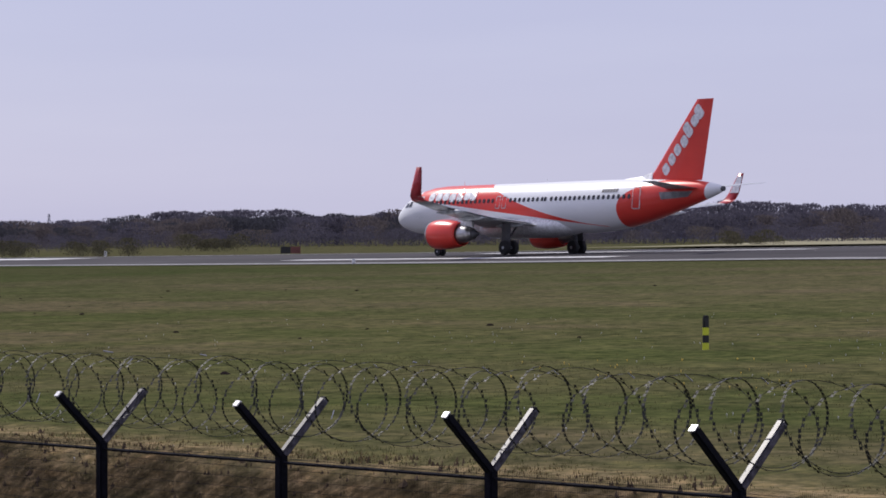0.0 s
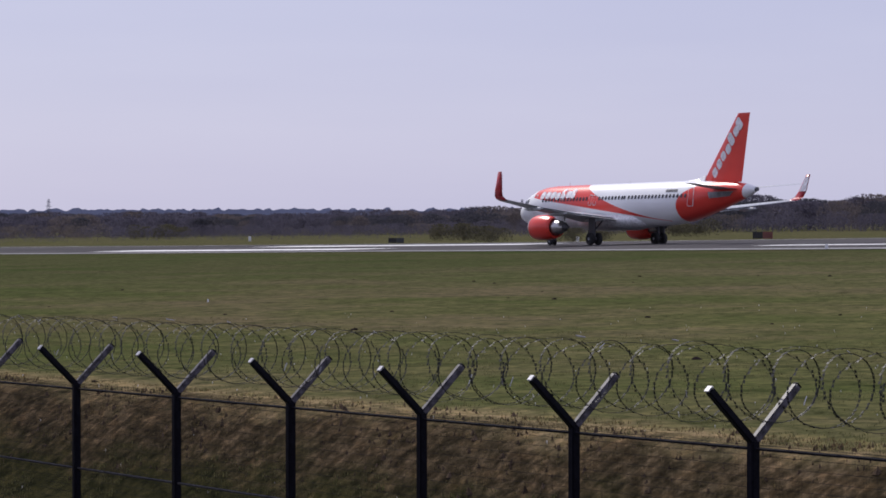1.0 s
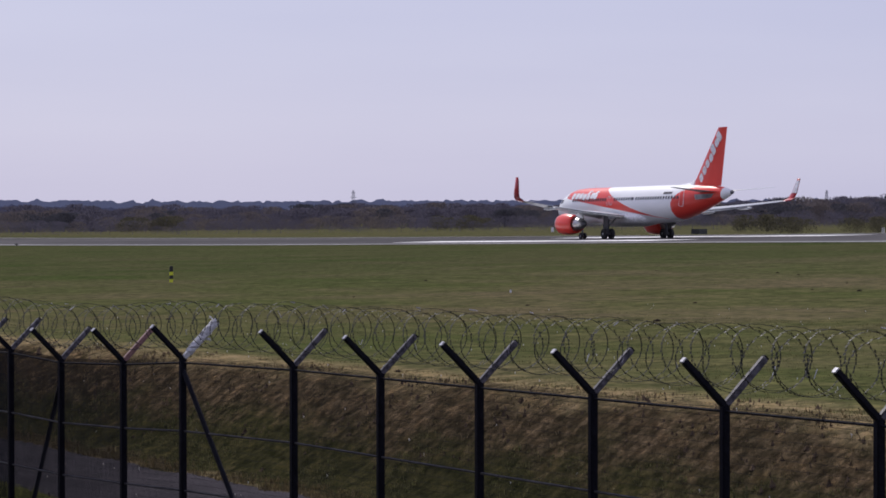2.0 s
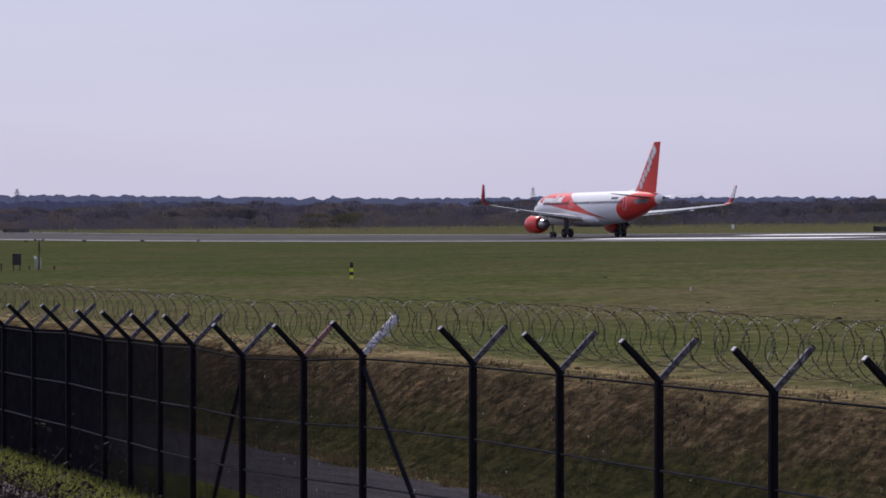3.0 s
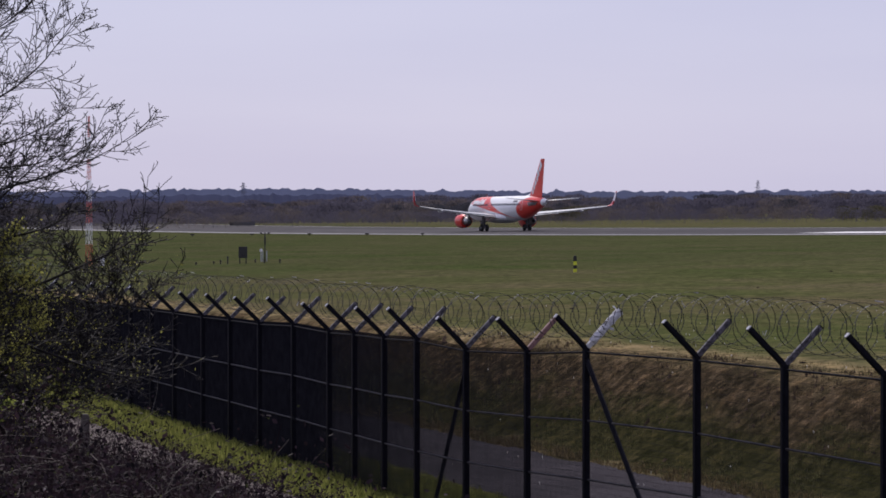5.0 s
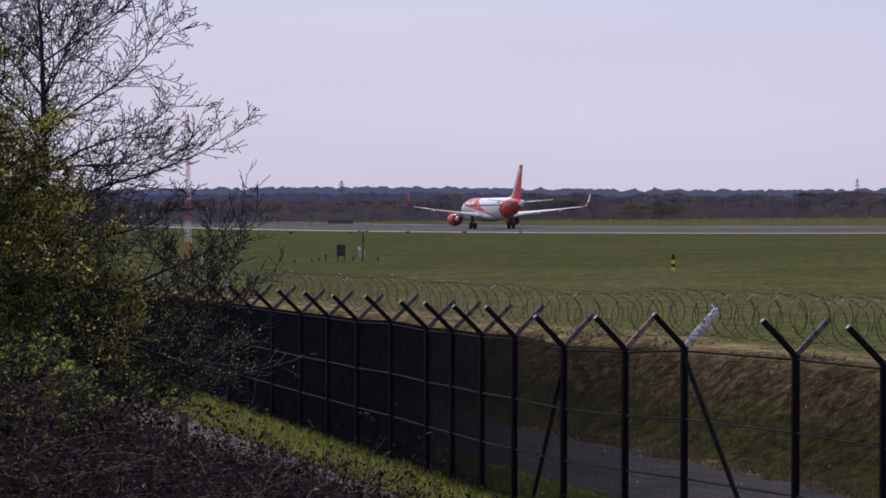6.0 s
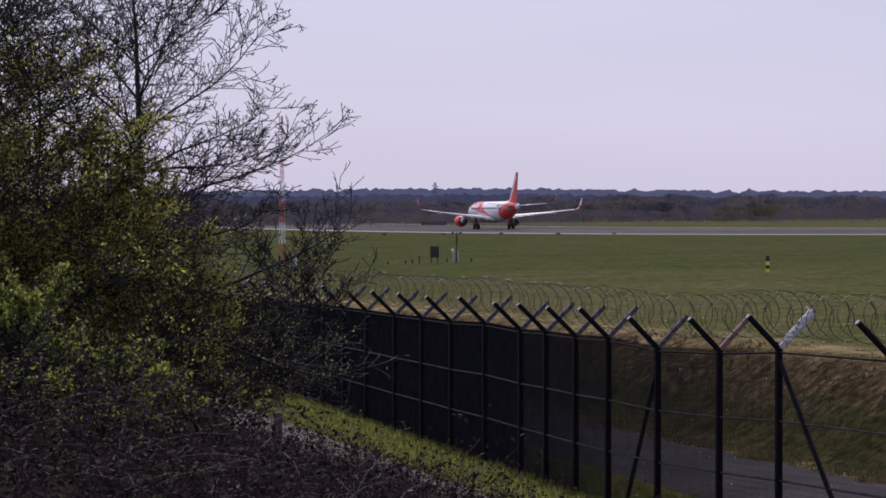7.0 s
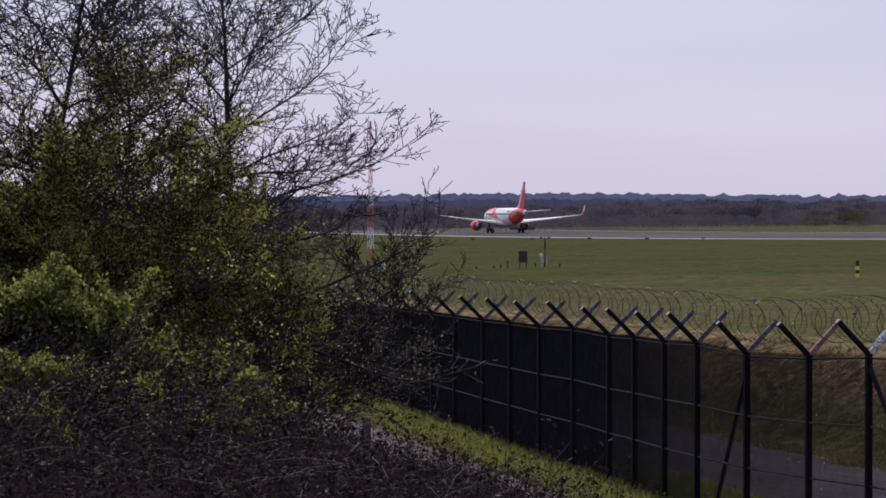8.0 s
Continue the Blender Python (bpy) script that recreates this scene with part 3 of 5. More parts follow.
def wheel_bm(r, w):
    bm = bmesh.new()
    n = 24
    prof = [(-w / 2, r * 0.55), (-w / 2, r * 0.86), (-w * 0.36, r * 0.97), (-w * 0.15, r), (w * 0.15, r), (w * 0.36, r * 0.97), (w / 2, r * 0.86), (w / 2, r * 0.55)]
    rings = [[(x, rr * math.cos(2 * math.pi * i / n), rr * math.sin(2 * math.pi * i / n)) for i in range(n)] for x, rr in prof]
    return loft(bm, rings)


def hub_bm(r, w):
    bm = bmesh.new()
    n = 16
    prof = [(-w * 0.52, r * 0.15), (-w * 0.42, r * 0.5), (w * 0.42, r * 0.5), (w * 0.52, r * 0.15)]
    return loft(bm, [[(x, rr * math.cos(2 * math.pi * i / n), rr * math.sin(2 * math.pi * i / n)) for i in range(n)] for x, rr in prof])


def plate(points, thick, axis):
    """A thin slab: an outline pushed out along an axis by thick."""
    bm = bmesh.new()
    a = [bm.verts.new(Vector(p)) for p in points]
    b = [bm.verts.new(Vector(p) + Vector(axis) * thick) for p in points]
    bm.faces.new(a)
    bm.faces.new(b[::-1])
    n = len(a)
    for i in range(n):
        j = (i + 1) % n
        bm.faces.new((a[i], b[i], b[j], a[j]))
    bmesh.ops.recalc_face_normals(bm, faces=bm.faces)
    return bm


def skin(x, z, side, off=0.006):
    """A point on the fuselage's side at x metres behind the nose and height z."""
    for (x0, w0, h0, c0), (x1, w1, h1, c1) in zip(FUSELAGE, FUSELAGE[1:]):
        if x0 <= x <= x1:
            t = (x - x0) / (x1 - x0)
            w, h, c = w0 + (w1 - w0) * t, h0 + (h1 - h0) * t, c0 + (c1 - c0) * t
            k = max(0.0, 1 - ((z - c) / h) ** 2)
            return Vector((side * (w * math.sqrt(k) + off), -x, z))
    return Vector((0, -x, z))


def decal(outline, side, thick=0.012):
    """A thin raised patch that follows the fuselage's side."""
    bm = bmesh.new()
    a = [bm.verts.new(skin(x, z, side, 0.045)) for x, z in outline]
    b = [bm.verts.new(skin(x, z, side, -0.03)) for x, z in outline]
    bm.faces.new(a)
    n = len(a)
    for i in range(n):
        j = (i + 1) % n
        bm.faces.new((a[i], b[i], b[j], a[j]))
    bmesh.ops.recalc_face_normals(bm, faces=bm.faces)
    return bm


def rounded(cx, cz, w, h, slant=0.0, r=0.3):
    rr = min(w, h) * r
    out = []
    for sx, sz, a0 in ((1, 1, 0), (-1, 1, 90), (-1, -1, 180), (1, -1, 270)):
        for k in range(4):
            a = radians(a0 + 30 * k)
            px = sx * (w / 2 - rr) + rr * math.cos(a)
            pz = sz * (h / 2 - rr) + rr * math.sin(a)
            out.append((cx + px + slant * pz, cz + pz))
    return out


LETTERS = ((0.0, 0.0, 1.0), (1.1, 0.0, 1.0), (2.15, 0.0, 0.95), (3.2, -0.35, 1.0), (4.25, 0.25, 1.45), (5.35, 0.0, 1.0), (6.25, 0.2, 1.35))


def airliner():
    plane = new("airliner")
    tagged(plane, "white and orange twin-engine airliner rolling along the runway", "aircraft")
    bm = loft(bmesh.new(), [section(*s) for s in FUSELAGE])
    bm.verts.ensure_lookup_table()
    body = part("fuselage", bm, M_LIVERY, plane, "white fuselage with orange sweep and orange tail", True)
    # belly fairing
    rings = [section(x, w, h, c, 24) for x, w, h, c in ((10.6, 0.5, 0.3, 2.1), (12, 1.75, 0.75, 2.2), (14, 2.15, 0.95, 2.3), (19, 2.15, 0.95, 2.3), (21, 1.8, 0.8, 2.35), (23, 0.5, 0.3, 2.2))]
    part("belly_fairing", loft(bmesh.new(), rings), M_WHITE, plane, "white belly fairing", True)
    # tail cone exhaust
    bm = bmesh.new()
    tube(bm, (0, -37.5, 4.83), (0, -37.75, 4.84), 0.21, 0.19, 16)
    part("exhaust_outlet", bm, M_DARKGREY, plane, "dark exhaust outlet in the tail cone")
    # cockpit glazing
    for side in (-1, 1):
        for x0, x1, z0, z1 in ((2.1, 2.7, 4.15, 4.5), (2.8, 3.35, 4.2, 4.6)):
            part("cockpit_window", decal([(x0, z0), (x1, z0), (x1, z1), (x0 + 0.2, z1)], side), M_GLASS, plane)
    # cabin windows, doors
    win = decal(rounded(20.0, 4.45, 0.26, 0.36, 0, 0.45), -1)
    first = part("cabin_window", win, M_GLASS, plane, "small dark cabin window")
    right = part("cabin_window", decal(rounded(20.0, 4.45, 0.26, 0.36, 0, 0.45), 1), M_GLASS, plane, "small dark cabin window")
    for k in range(44):
        x = 6.3 + k * 0.533
        if abs(x - 20.0) < 0.2 or 13.9 < x < 15.6:
            continue
        for src in (first, right):
            o = src.copy()
            scene.collection.objects.link(o)
            o.parent = plane
            dx = 0.0
            if x > 24:
                sgn = -1 if src is first else 1
                dx = skin(x, 4.45, sgn).x - skin(20.0, 4.45, sgn).x
            o.location = (dx, 20.0 - x, 0)
    for side in (-1, 1):
        for cx, w, h, cz in ((4.6, 0.85, 1.85, 4.1), (14.4, 0.55, 1.05, 4.3), (15.15, 0.55, 1.05, 4.3), (29.95, 0.8, 1.75, 4.3)):
            o, i = rounded(cx, cz, w, h, 0, 0.2), rounded(cx, cz, w - 0.16, h - 0.16, 0, 0.2)
            bm = bmesh.new()
            vo = [bm.verts.new(skin(x, z, side, 0.03 if cx < 20 else 0.15)) for x, z in o]
            vi = [bm.verts.new(skin(x, z, side, 0.03 if cx < 20 else 0.15)) for x, z in i]
            n = len(vo)
            for a in range(n):
                b = (a + 1) % n
                bm.faces.new((vo[a], vo[b], vi[b], vi[a]))
            bmesh.ops.solidify(bm, geom=bm.faces[:], thickness=0.01)
            part("door_outline", bm, M_WHITE, plane)
        # white wordmark as plain blocks
        for lx, lz_, lh in LETTERS:
            part("wordmark_block", decal(rounded(6.0 + lx * 0.83, 4.93 + lz_ * 0.3, 0.76, 0.70 * lh, -0.1, 0.36), side), M_WHITE, plane)
        for k in range(6):
            part("registration_bar", decal(rounded(26.35 + k * 0.29, 4.95, 0.2, 0.24, 0, 0.1), side), M_DARKGREY, plane)
    # fin
    def fin_at(t, grow=0.0):
        le, te, z = 29.7 + (35.05 - 29.7) * t, 35.45 + (36.75 - 35.45) * t, 5.55 + (11.76 - 5.55) * t
        th = 0.32 * (1 - 0.55 * t)
        prof = ((0, 0), (0.06, 0.6), (0.25, 1), (0.55, 0.8), (1, 0.06))
        pts = [(th * w, -(le + (te - le) * f), z) for f, w in prof] + [(-th * w, -(le + (te - le) * f), z) for f, w in prof[::-1]]
        return pts
    part("fin", loft(bmesh.new(), [fin_at(t / 6) for t in range(7)]), M_ORANGE, plane, "tall swept orange tail fin")
    bm = bmesh.new()
    loft(bm, [[(0.3, -27.2, 5.7), (0, -27.1, 5.83), (-0.3, -27.2, 5.7)], [(0.55, -29.0, 5.55), (0, -29.0, 6.0), (-0.55, -29.0, 5.55)], [(0.6, -30.6, 5.4), (0, -30.2, 6.35), (-0.6, -30.6, 5.4)]])
    part("dorsal_fillet", bm, M_WHITE, plane, "white fillet before the fin")
    part("rudder_line", plate([(-0.012, -34.1, 5.8), (-0.012, -34.2, 5.8), (-0.012, -36.15, 11.5), (-0.012, -36.1, 11.5)], 0.024, (1, 0, 0)), M_DARKGREY, plane)
    for side in (-1, 1):
        ang = math.atan2(11.0 - 6.5, 35.7 - 32.0)
        ca, sa_ = math.cos(ang), math.sin(ang)
        for lx, lz_, lh in LETTERS:
            pts = []
            for u, v in rounded(-0.1 + lx * 0.88, lz_ * 0.5 + 0.02, 0.78, 0.92 * lh, 0.16, 0.34):
                pts.append((side * 0.0, -(32.0 + u * ca - v * sa_ * 0.85), 6.55 + u * sa_ + v * ca * 0.85))
            bm = bmesh.new()
            def off(p):
                t = (p[2] - 5.55) / 6.21
                return side * (0.32 * (1 - 0.55 * t) + 0.006)
            a = [bm.verts.new((off(p), p[1], p[2])) for p in pts]
            b = [bm.verts.new((off(p) - side * 0.1, p[1], p[2])) for p in pts]
            bm.faces.new(a)
            for i in range(len(a)):
                j = (i + 1) % len(a)
                bm.faces.new((a[i], b[i], b[j], a[j]))
            bmesh.ops.recalc_face_normals(bm, faces=bm.faces)
            part("wordmark_block", bm, M_WHITE, plane)
    for side in (-1, 1):
        # wing in spanwise sections
        secs = [(1.2, 11.6, 7.2, 0.95, 2.45), (2.2, 12.2, 6.4, 0.85, 2.55), (6.4, 14.7, 3.95, 0.48, 2.98), (11.5, 17.75, 2.75, 0.30, 3.50), (16.6, 20.85, 1.65, 0.18, 4.12)]
        wing = part("wing", loft(bmesh.new(), [aerofoil(le, c, th, side * y, z) for y, le, c, th, z in secs]), M_GREY, plane, "long swept grey wing", True)
        sh = []
        for y, z, le, c, th in ((16.6, 4.12, 20.85, 1.65, 0.16), (17.05, 4.22, 21.15, 1.5, 0.14), (17.45, 4.5, 21.45, 1.35, 0.12), (17.65, 5.0, 21.8, 1.2, 0.1), (17.9, 6.68, 22.75, 0.6, 0.05)):
            ring = []
            up = (z - 4.12) / 2.56
            for f, t in ((0, 0), (0.15, 0.8), (0.45, 1), (1, 0.05), (0.45, -1), (0.15, -0.8)):
                tilt = min(1.0, up * 5)
                ring.append((side * (y + th * 0.5 * t * tilt), -(le + c * f), z + th * 0.5 * t * (1 - tilt)))
            sh.append(ring)
        part("winglet", loft(bmesh.new(), sh), M_WINGLET, plane, "orange upturned wing tip in a shade-darkened red", True)
        part("winglet_stripe", plate([(side * 17.63, -22.0, 5.05), (side * 17.63, -22.95, 5.05), (side * 17.83, -23.25, 6.45), (side * 17.83, -22.75, 6.45)], 0.05, (-side, 0, 0)), M_WHITE, plane)
        # flap and its track fairings
        part("flap", loft(bmesh.new(), [aerofoil(18.55, 1.0, 0.16, side * 2.3, 2.33), aerofoil(18.35, 0.9, 0.13, side * 6.4, 2.80)]), M_GREY, wing)
        part("flap", loft(bmesh.new(), [aerofoil(18.35, 0.8, 0.12, side * 6.6, 2.82), aerofoil(20.5, 0.55, 0.08, side * 13.0, 3.50)]), M_GREY, wing)
        for y, x, z in ((3.9, 17.6, 2.35), (8.6, 18.3, 2.9), (12.4, 20.0, 3.35)):
            rings = [section(x + dx, r * 0.7, r, z + 0.02 * dx, 10) for dx, r in ((-1.3, 0.03), (-0.6, 0.17), (0.4, 0.2), (1.2, 0.14), (1.9, 0.03))]
            rings = [[(px + side * y, py, pz) for px, py, pz in r] for r in rings]
            part("flap_track_fairing", loft(bmesh.new(), rings), M_GREY, wing, "", True)
        # tailplane
        secs = [(0.5, 32.3, 3.3, 0.15, 4.92), (3.0, 33.6, 2.3, 0.11, 5.12), (6.2, 35.2, 1.3, 0.07, 5.38)]
        part("tailplane", loft(bmesh.new(), [aerofoil(le, c, th, side * y, z) for y, le, c, th, z in secs]), M_GREY, plane, "grey swept tailplane", True)
        bm = bmesh.new()
        corners = ((32.3, 4.12), (34.7, 4.28), (35.2, 4.72), (32.1, 4.70))
        grid = []
        for a in range(7):
            row = []
            for b in range(5):
                s, t = a / 6, b / 4
                row.append(bm.verts.new(skin(*[(corners[0][q] * (1 - s) + corners[1][q] * s) * (1 - t) + (corners[3][q] * (1 - s) + corners[2][q] * s) * t for q in (0, 1)], side, 0.015)))
            grid.append(row)
        for a in range(6):
            for b in range(4):
                bm.faces.new((grid[a][b], grid[a + 1][b], grid[a + 1][b + 1], grid[a][b + 1]))
        bmesh.ops.solidify(bm, geom=bm.faces[:], thickness=0.01)
        part("tailplane_apron", bm, M_GREY, plane, "bare grey plate below the tailplane")
        # engine
        ez, ey = 1.72, side * 5.75
        prof = [(10.95, 0.86), (10.82, 0.98), (10.92, 1.08), (11.3, 1.17), (12.1, 1.22), (13.0, 1.19), (13.8, 1.08), (14.3, 0.96), (14.3, 0.88), (13.8, 0.9), (12, 0.85)]
        rings = [[(px + ey, py, pz) for px, py, pz in section(x, r, r, ez, 32)] for x, r in prof]
        eng = part("engine", loft(bmesh.new(), rings, False), M_ORANGE, plane, "round orange engine nacelle", True)
        rings = [[(px + ey, py, pz) for px, py, pz in section(x, r, r, ez, 32)] for x, r in ((11.0, 0.87), (10.80, 0.97), (10.90, 1.085), (11.12, 1.145))]
        part("intake_lip", loft(bmesh.new(), rings, False), M_METAL, eng, "bare metal intake lip", True)
        rings = [[(px + ey, py, pz) for px, py, pz in section(x, r, r, ez, 24)] for x, r in ((11.7, 0.86), (11.71, 0.25), (11.3, 0.05))]
        part("fan", loft(bmesh.new(), rings), M_DARKGREY, eng)
        rings = [[(px + ey, py, pz) for px, py, pz in section(x, r, r, ez, 24)] for x, r in ((13.6, 0.86), (14.3, 0.76), (15.0, 0.62), (15.6, 0.46))]
        part("core_nozzle", loft(bmesh.new(), rings), M_METAL, eng, "bare metal core nozzle", True)
        rings = [[(px + ey, py, pz) for px, py, pz in section(x, r, r, ez, 20)] for x, r in ((15.4, 0.36), (15.9, 0.26), (16.4, 0.06))]
        part("exhaust_cone", loft(bmesh.new(), rings), M_DARKGREY, eng, "dark exhaust cone", True)
        bm = loft(bmesh.new(), [[(ey - 0.16, -11.6, 2.85), (ey + 0.16, -11.6, 2.85), (ey + 0.16, -11.5, 2.75), (ey - 0.16, -11.5, 2.75)], [(ey - 0.2, -13.4, 3.1), (ey + 0.2, -13.4, 3.1), (ey + 0.2, -13.4, 2.55), (ey - 0.2, -13.4, 2.55)], [(ey - 0.12, -15.6, 2.95), (ey + 0.12, -15.6, 2.95), (ey + 0.12, -15.6, 2.3), (ey - 0.12, -15.6, 2.3)]])
        part("pylon", bm, M_WHITE, eng, "white engine pylon")
        # main gear
        gx = side * 3.795
        bm = tube(bmesh.new(), (gx, -17.71, 0.55), (gx - side * 0.15, -17.6, 2.6), 0.13, 0.17, 12)
        tube(bm, (gx - 0.5, -17.71, 0.58), (gx + 0.5, -17.71, 0.58), 0.09, sides=10)
        tube(bm, (gx, -17.71, 1.3), (gx - side * 1.1, -17.5, 2.3), 0.07, sides=8)
        gear = part("main_gear", bm, M_DARKGREY, plane, "dark main landing gear strut")
        for o in (-0.44, 0.44):
            w = part("wheel", wheel_bm(0.585, 0.42), M_TYRE, gear, "black rubber tyre")
            w.location = (gx + o, -17.71, 0.585)
            w = part("hub", hub_bm(0.585, 0.42), M_GREY, gear)
            w.location = (gx + o, -17.71, 0.585)
        part("gear_door", plate([(gx + side * 0.28, -17.2, 1.1), (gx + side * 0.28, -18.2, 1.1), (gx + side * 0.2, -18.2, 2.6), (gx + side * 0.2, -17.2, 2.6)], 0.04, (side, 0, 0)), M_DARKGREY, gear)
    bm = tube(bmesh.new(), (0, -5.07, 0.38), (0, -4.95, 2.1), 0.09, 0.11, 12)
    tube(bm, (-0.3, -5.07, 0.385), (0.3, -5.07, 0.385), 0.06, sides=8)
    tube(bm, (0, -5.0, 1.0), (0, -4.0, 1.9), 0.05, sides=8)
    gear = part("nose_gear", bm, M_DARKGREY, plane, "dark nose landing gear strut")
    for o in (-0.25, 0.25):
        w = part("wheel", wheel_bm(0.385, 0.22), M_TYRE, gear, "black rubber tyre")
        w.location = (o, -5.07, 0.385)
        w = part("hub", hub_bm(0.385, 0.22), M_GREY, gear)
        w.location = (o, -5.07, 0.385)
    bm = tube(bmesh.new(), (0, -8.2, 5.8), (0, -8.35, 6.2), 0.03, 0.015, 6)
    part("aerial", bm, M_WHITE, plane)
    bm = tube(bmesh.new(), (0, -18.2, 5.8), (0, -18.35, 6.15), 0.03, 0.015, 6)
    part("aerial", bm, M_WHITE, plane)
    return plane


PLANE = airliner()


# ---- woods and hills ----
def ball(rings=6, sides=9):
    v, f = [], []
    for i in range(rings + 1):
        e = math.pi * i / rings
        for k in range(sides):
            a = 2 * math.pi * k / sides
            v.append((math.sin(e) * math.cos(a), math.sin(e) * math.sin(a), math.cos(e)))
    for i in range(rings):
        for k in range(sides):
            f.append((i * sides + k, i * sides + (k + 1) % sides, (i + 1) * sides + (k + 1) % sides, (i + 1) * sides + k))
    return np.array(v), np.array(f)


BALL, BALL_FACES = ball()


def twig_crowns(name, places, material, label, category, twigs, seed, grain=1.0):
    """Many bare crowns in one mesh, each a dome of fine upswept twigs on a trunk. places: x, y, z, height, width."""
    rng = np.random.default_rng(seed)
    verts = []
    for x, y, z, h, w in places:
        k = twigs
        t = 0.04 + 0.96 * rng.power(2.1, k)
        a = rng.uniform(0, 2 * math.pi, k)
        dome = np.where(t < 0.4, 0.78 + 0.55 * t, np.sqrt(np.clip(1 - ((t - 0.4) / 0.61) ** 4, 0.02, 1)))
        lobes = 1 + 0.16 * np.sin(3 * a + x) + 0.10 * np.sin(5 * a + 7 * t + y)
        rr = 0.5 * w * dome * lobes * np.sqrt(rng.uniform(0.0, 1.0, k))
        p = np.stack([x + np.cos(a) * rr, y + np.sin(a) * rr, z + h * t * (0.93 + 0.07 * lobes)], 1)
        along = np.stack([np.cos(a) * 0.55, np.sin(a) * 0.55, np.full(k, 0.8)], 1) + rng.normal(size=(k, 3)) * 0.4
        along /= np.linalg.norm(along, axis=1)[:, None]
        b = np.cross(along, rng.normal(size=(k, 3)))
        b /= np.linalg.norm(b, axis=1)[:, None]
        s = rng.uniform(0.012, 0.036, k)[:, None] * h * grain
        v = rng.uniform(0.008, 0.018, k)[:, None] * h * grain
        verts.append(np.stack([p - along * s - b * v, p - along * s + b * v, p + along * s + b * v * 0.3, p + along * s - b * v * 0.3], 1).reshape(-1, 3))
        r = 0.02 * h
        verts.append(np.array([(x - r, y, z - 0.5), (x + r, y, z - 0.5), (x + r * 0.4, y, z + h * 0.7), (x - r * 0.4, y, z + h * 0.7), (x, y - r, z - 0.5), (x, y + r, z - 0.5), (x, y + r * 0.4, z + h * 0.7), (x, y - r * 0.4, z + h * 0.7)]))
    verts = np.concatenate(verts)
    ob = mesh_object(name, verts, np.arange(len(verts)).reshape(-1, 4).tolist(), material)
    return tagged(ob, label, category, kind="stuff")


def woods():
    rng = random.Random(11)
    places, front = [], []
    for row, (d0, hmin, hmax) in enumerate(((860, 3.6, 5.6), (900, 6.4, 8.4), (950, 8.2, 10.2), (1010, 9.6, 11.4))):
        az = 3.0
        while az < 52:
            a = radians(az + rng.uniform(-0.15, 0.15))
            d = d0 + rng.uniform(-25, 25)
            x, y = d * math.sin(a), d * math.cos(a)
            swell = 0.92 + 0.25 * noise.noise(Vector((az * 0.22, row * 3.1, 1))) + 0.15 * noise.noise(Vector((az * 0.9, row * 2.0, 5)))
            h = rng.uniform(hmin, hmax) * swell * (1 + 0.24 * max(0.0, min(1.0, (az - 35) / 1.5))) * (0.86 + 0.14 * max(0.0, min(1.0, (az - 31) / 3)))
            (front if row == 0 else places).append((x, y, lz(x, y) - 0.5, h, h * rng.uniform(1.1, 1.7)))
            az += math.degrees(h * 0.42 / d)
    # nearer undergrowth along the far side of the strip
    az = 6.0
    while az < 34:
        a = radians(az)
        d = rng.uniform(690, 730)
        x, y = d * math.sin(a), d * math.cos(a)
        h = rng.uniform(2.2, 4.6) * (0.9 + 0.5 * noise.noise(Vector((az * 0.8, 4.0, 1))))
        front.append((x, y, lz(x, y) - 0.4, h, h * rng.uniform(1.2, 2.0)))
        az += math.degrees(h * 0.8 / d)
    kinds = ([], [], [])
    for p in places:
        az = math.degrees(math.atan2(p[0], p[1]))
        v = noise.noise(Vector((az * 0.7, p[1] * 0.01, 8))) + rng.uniform(-0.25, 0.25)
        kinds[0 if v < 0.12 else 1 if v < 0.34 else 2].append(p)
    twig_crowns("woodland", kinds[0], M_WOOD_FAR, "belt of bare spring woodland behind the airfield, purple-grey with haze", "woodland", 850, 3, 1.4)
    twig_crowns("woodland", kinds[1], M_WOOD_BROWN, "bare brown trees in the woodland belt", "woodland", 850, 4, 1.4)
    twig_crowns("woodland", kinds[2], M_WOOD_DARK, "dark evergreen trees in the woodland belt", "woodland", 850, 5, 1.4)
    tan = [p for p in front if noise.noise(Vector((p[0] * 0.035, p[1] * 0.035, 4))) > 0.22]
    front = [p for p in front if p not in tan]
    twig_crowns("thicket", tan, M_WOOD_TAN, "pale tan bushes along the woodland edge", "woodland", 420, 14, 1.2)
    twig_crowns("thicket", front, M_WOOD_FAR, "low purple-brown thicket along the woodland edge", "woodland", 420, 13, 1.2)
    # scrub by the far side of the runway
    places = []
    for az, d, n, h, wide in ((33.0, 372, 8, 2.2, 0.3), (34.4, 350, 7, 2.0, 0.38), (35.3, 346, 3, 2.4, 0.12), (32.3, 520, 10, 3.0, 0.5), (36.9, 620, 12, 3.6, 0.6), (26.5, 780, 16, 4.0, 0.55), (20.3, 820, 16, 4.5, 0.55), (47.6, 560, 9, 3.6, 0.5)):
        for k in range(n):
            a = radians(az + rng.uniform(-wide, wide))
            dd = d + rng.uniform(-8, 8)
            x, y = dd * math.sin(a), dd * math.cos(a)
            hh = h * rng.uniform(0.5, 1.1)
            places.append((x, y, lz(x, y) - 0.1, hh, hh * 1.5))
    twig_crowns("scrub", places, M_SCRUB, "low olive scrub bushes in rough grass", "bushes", 450, 8, 1.9)


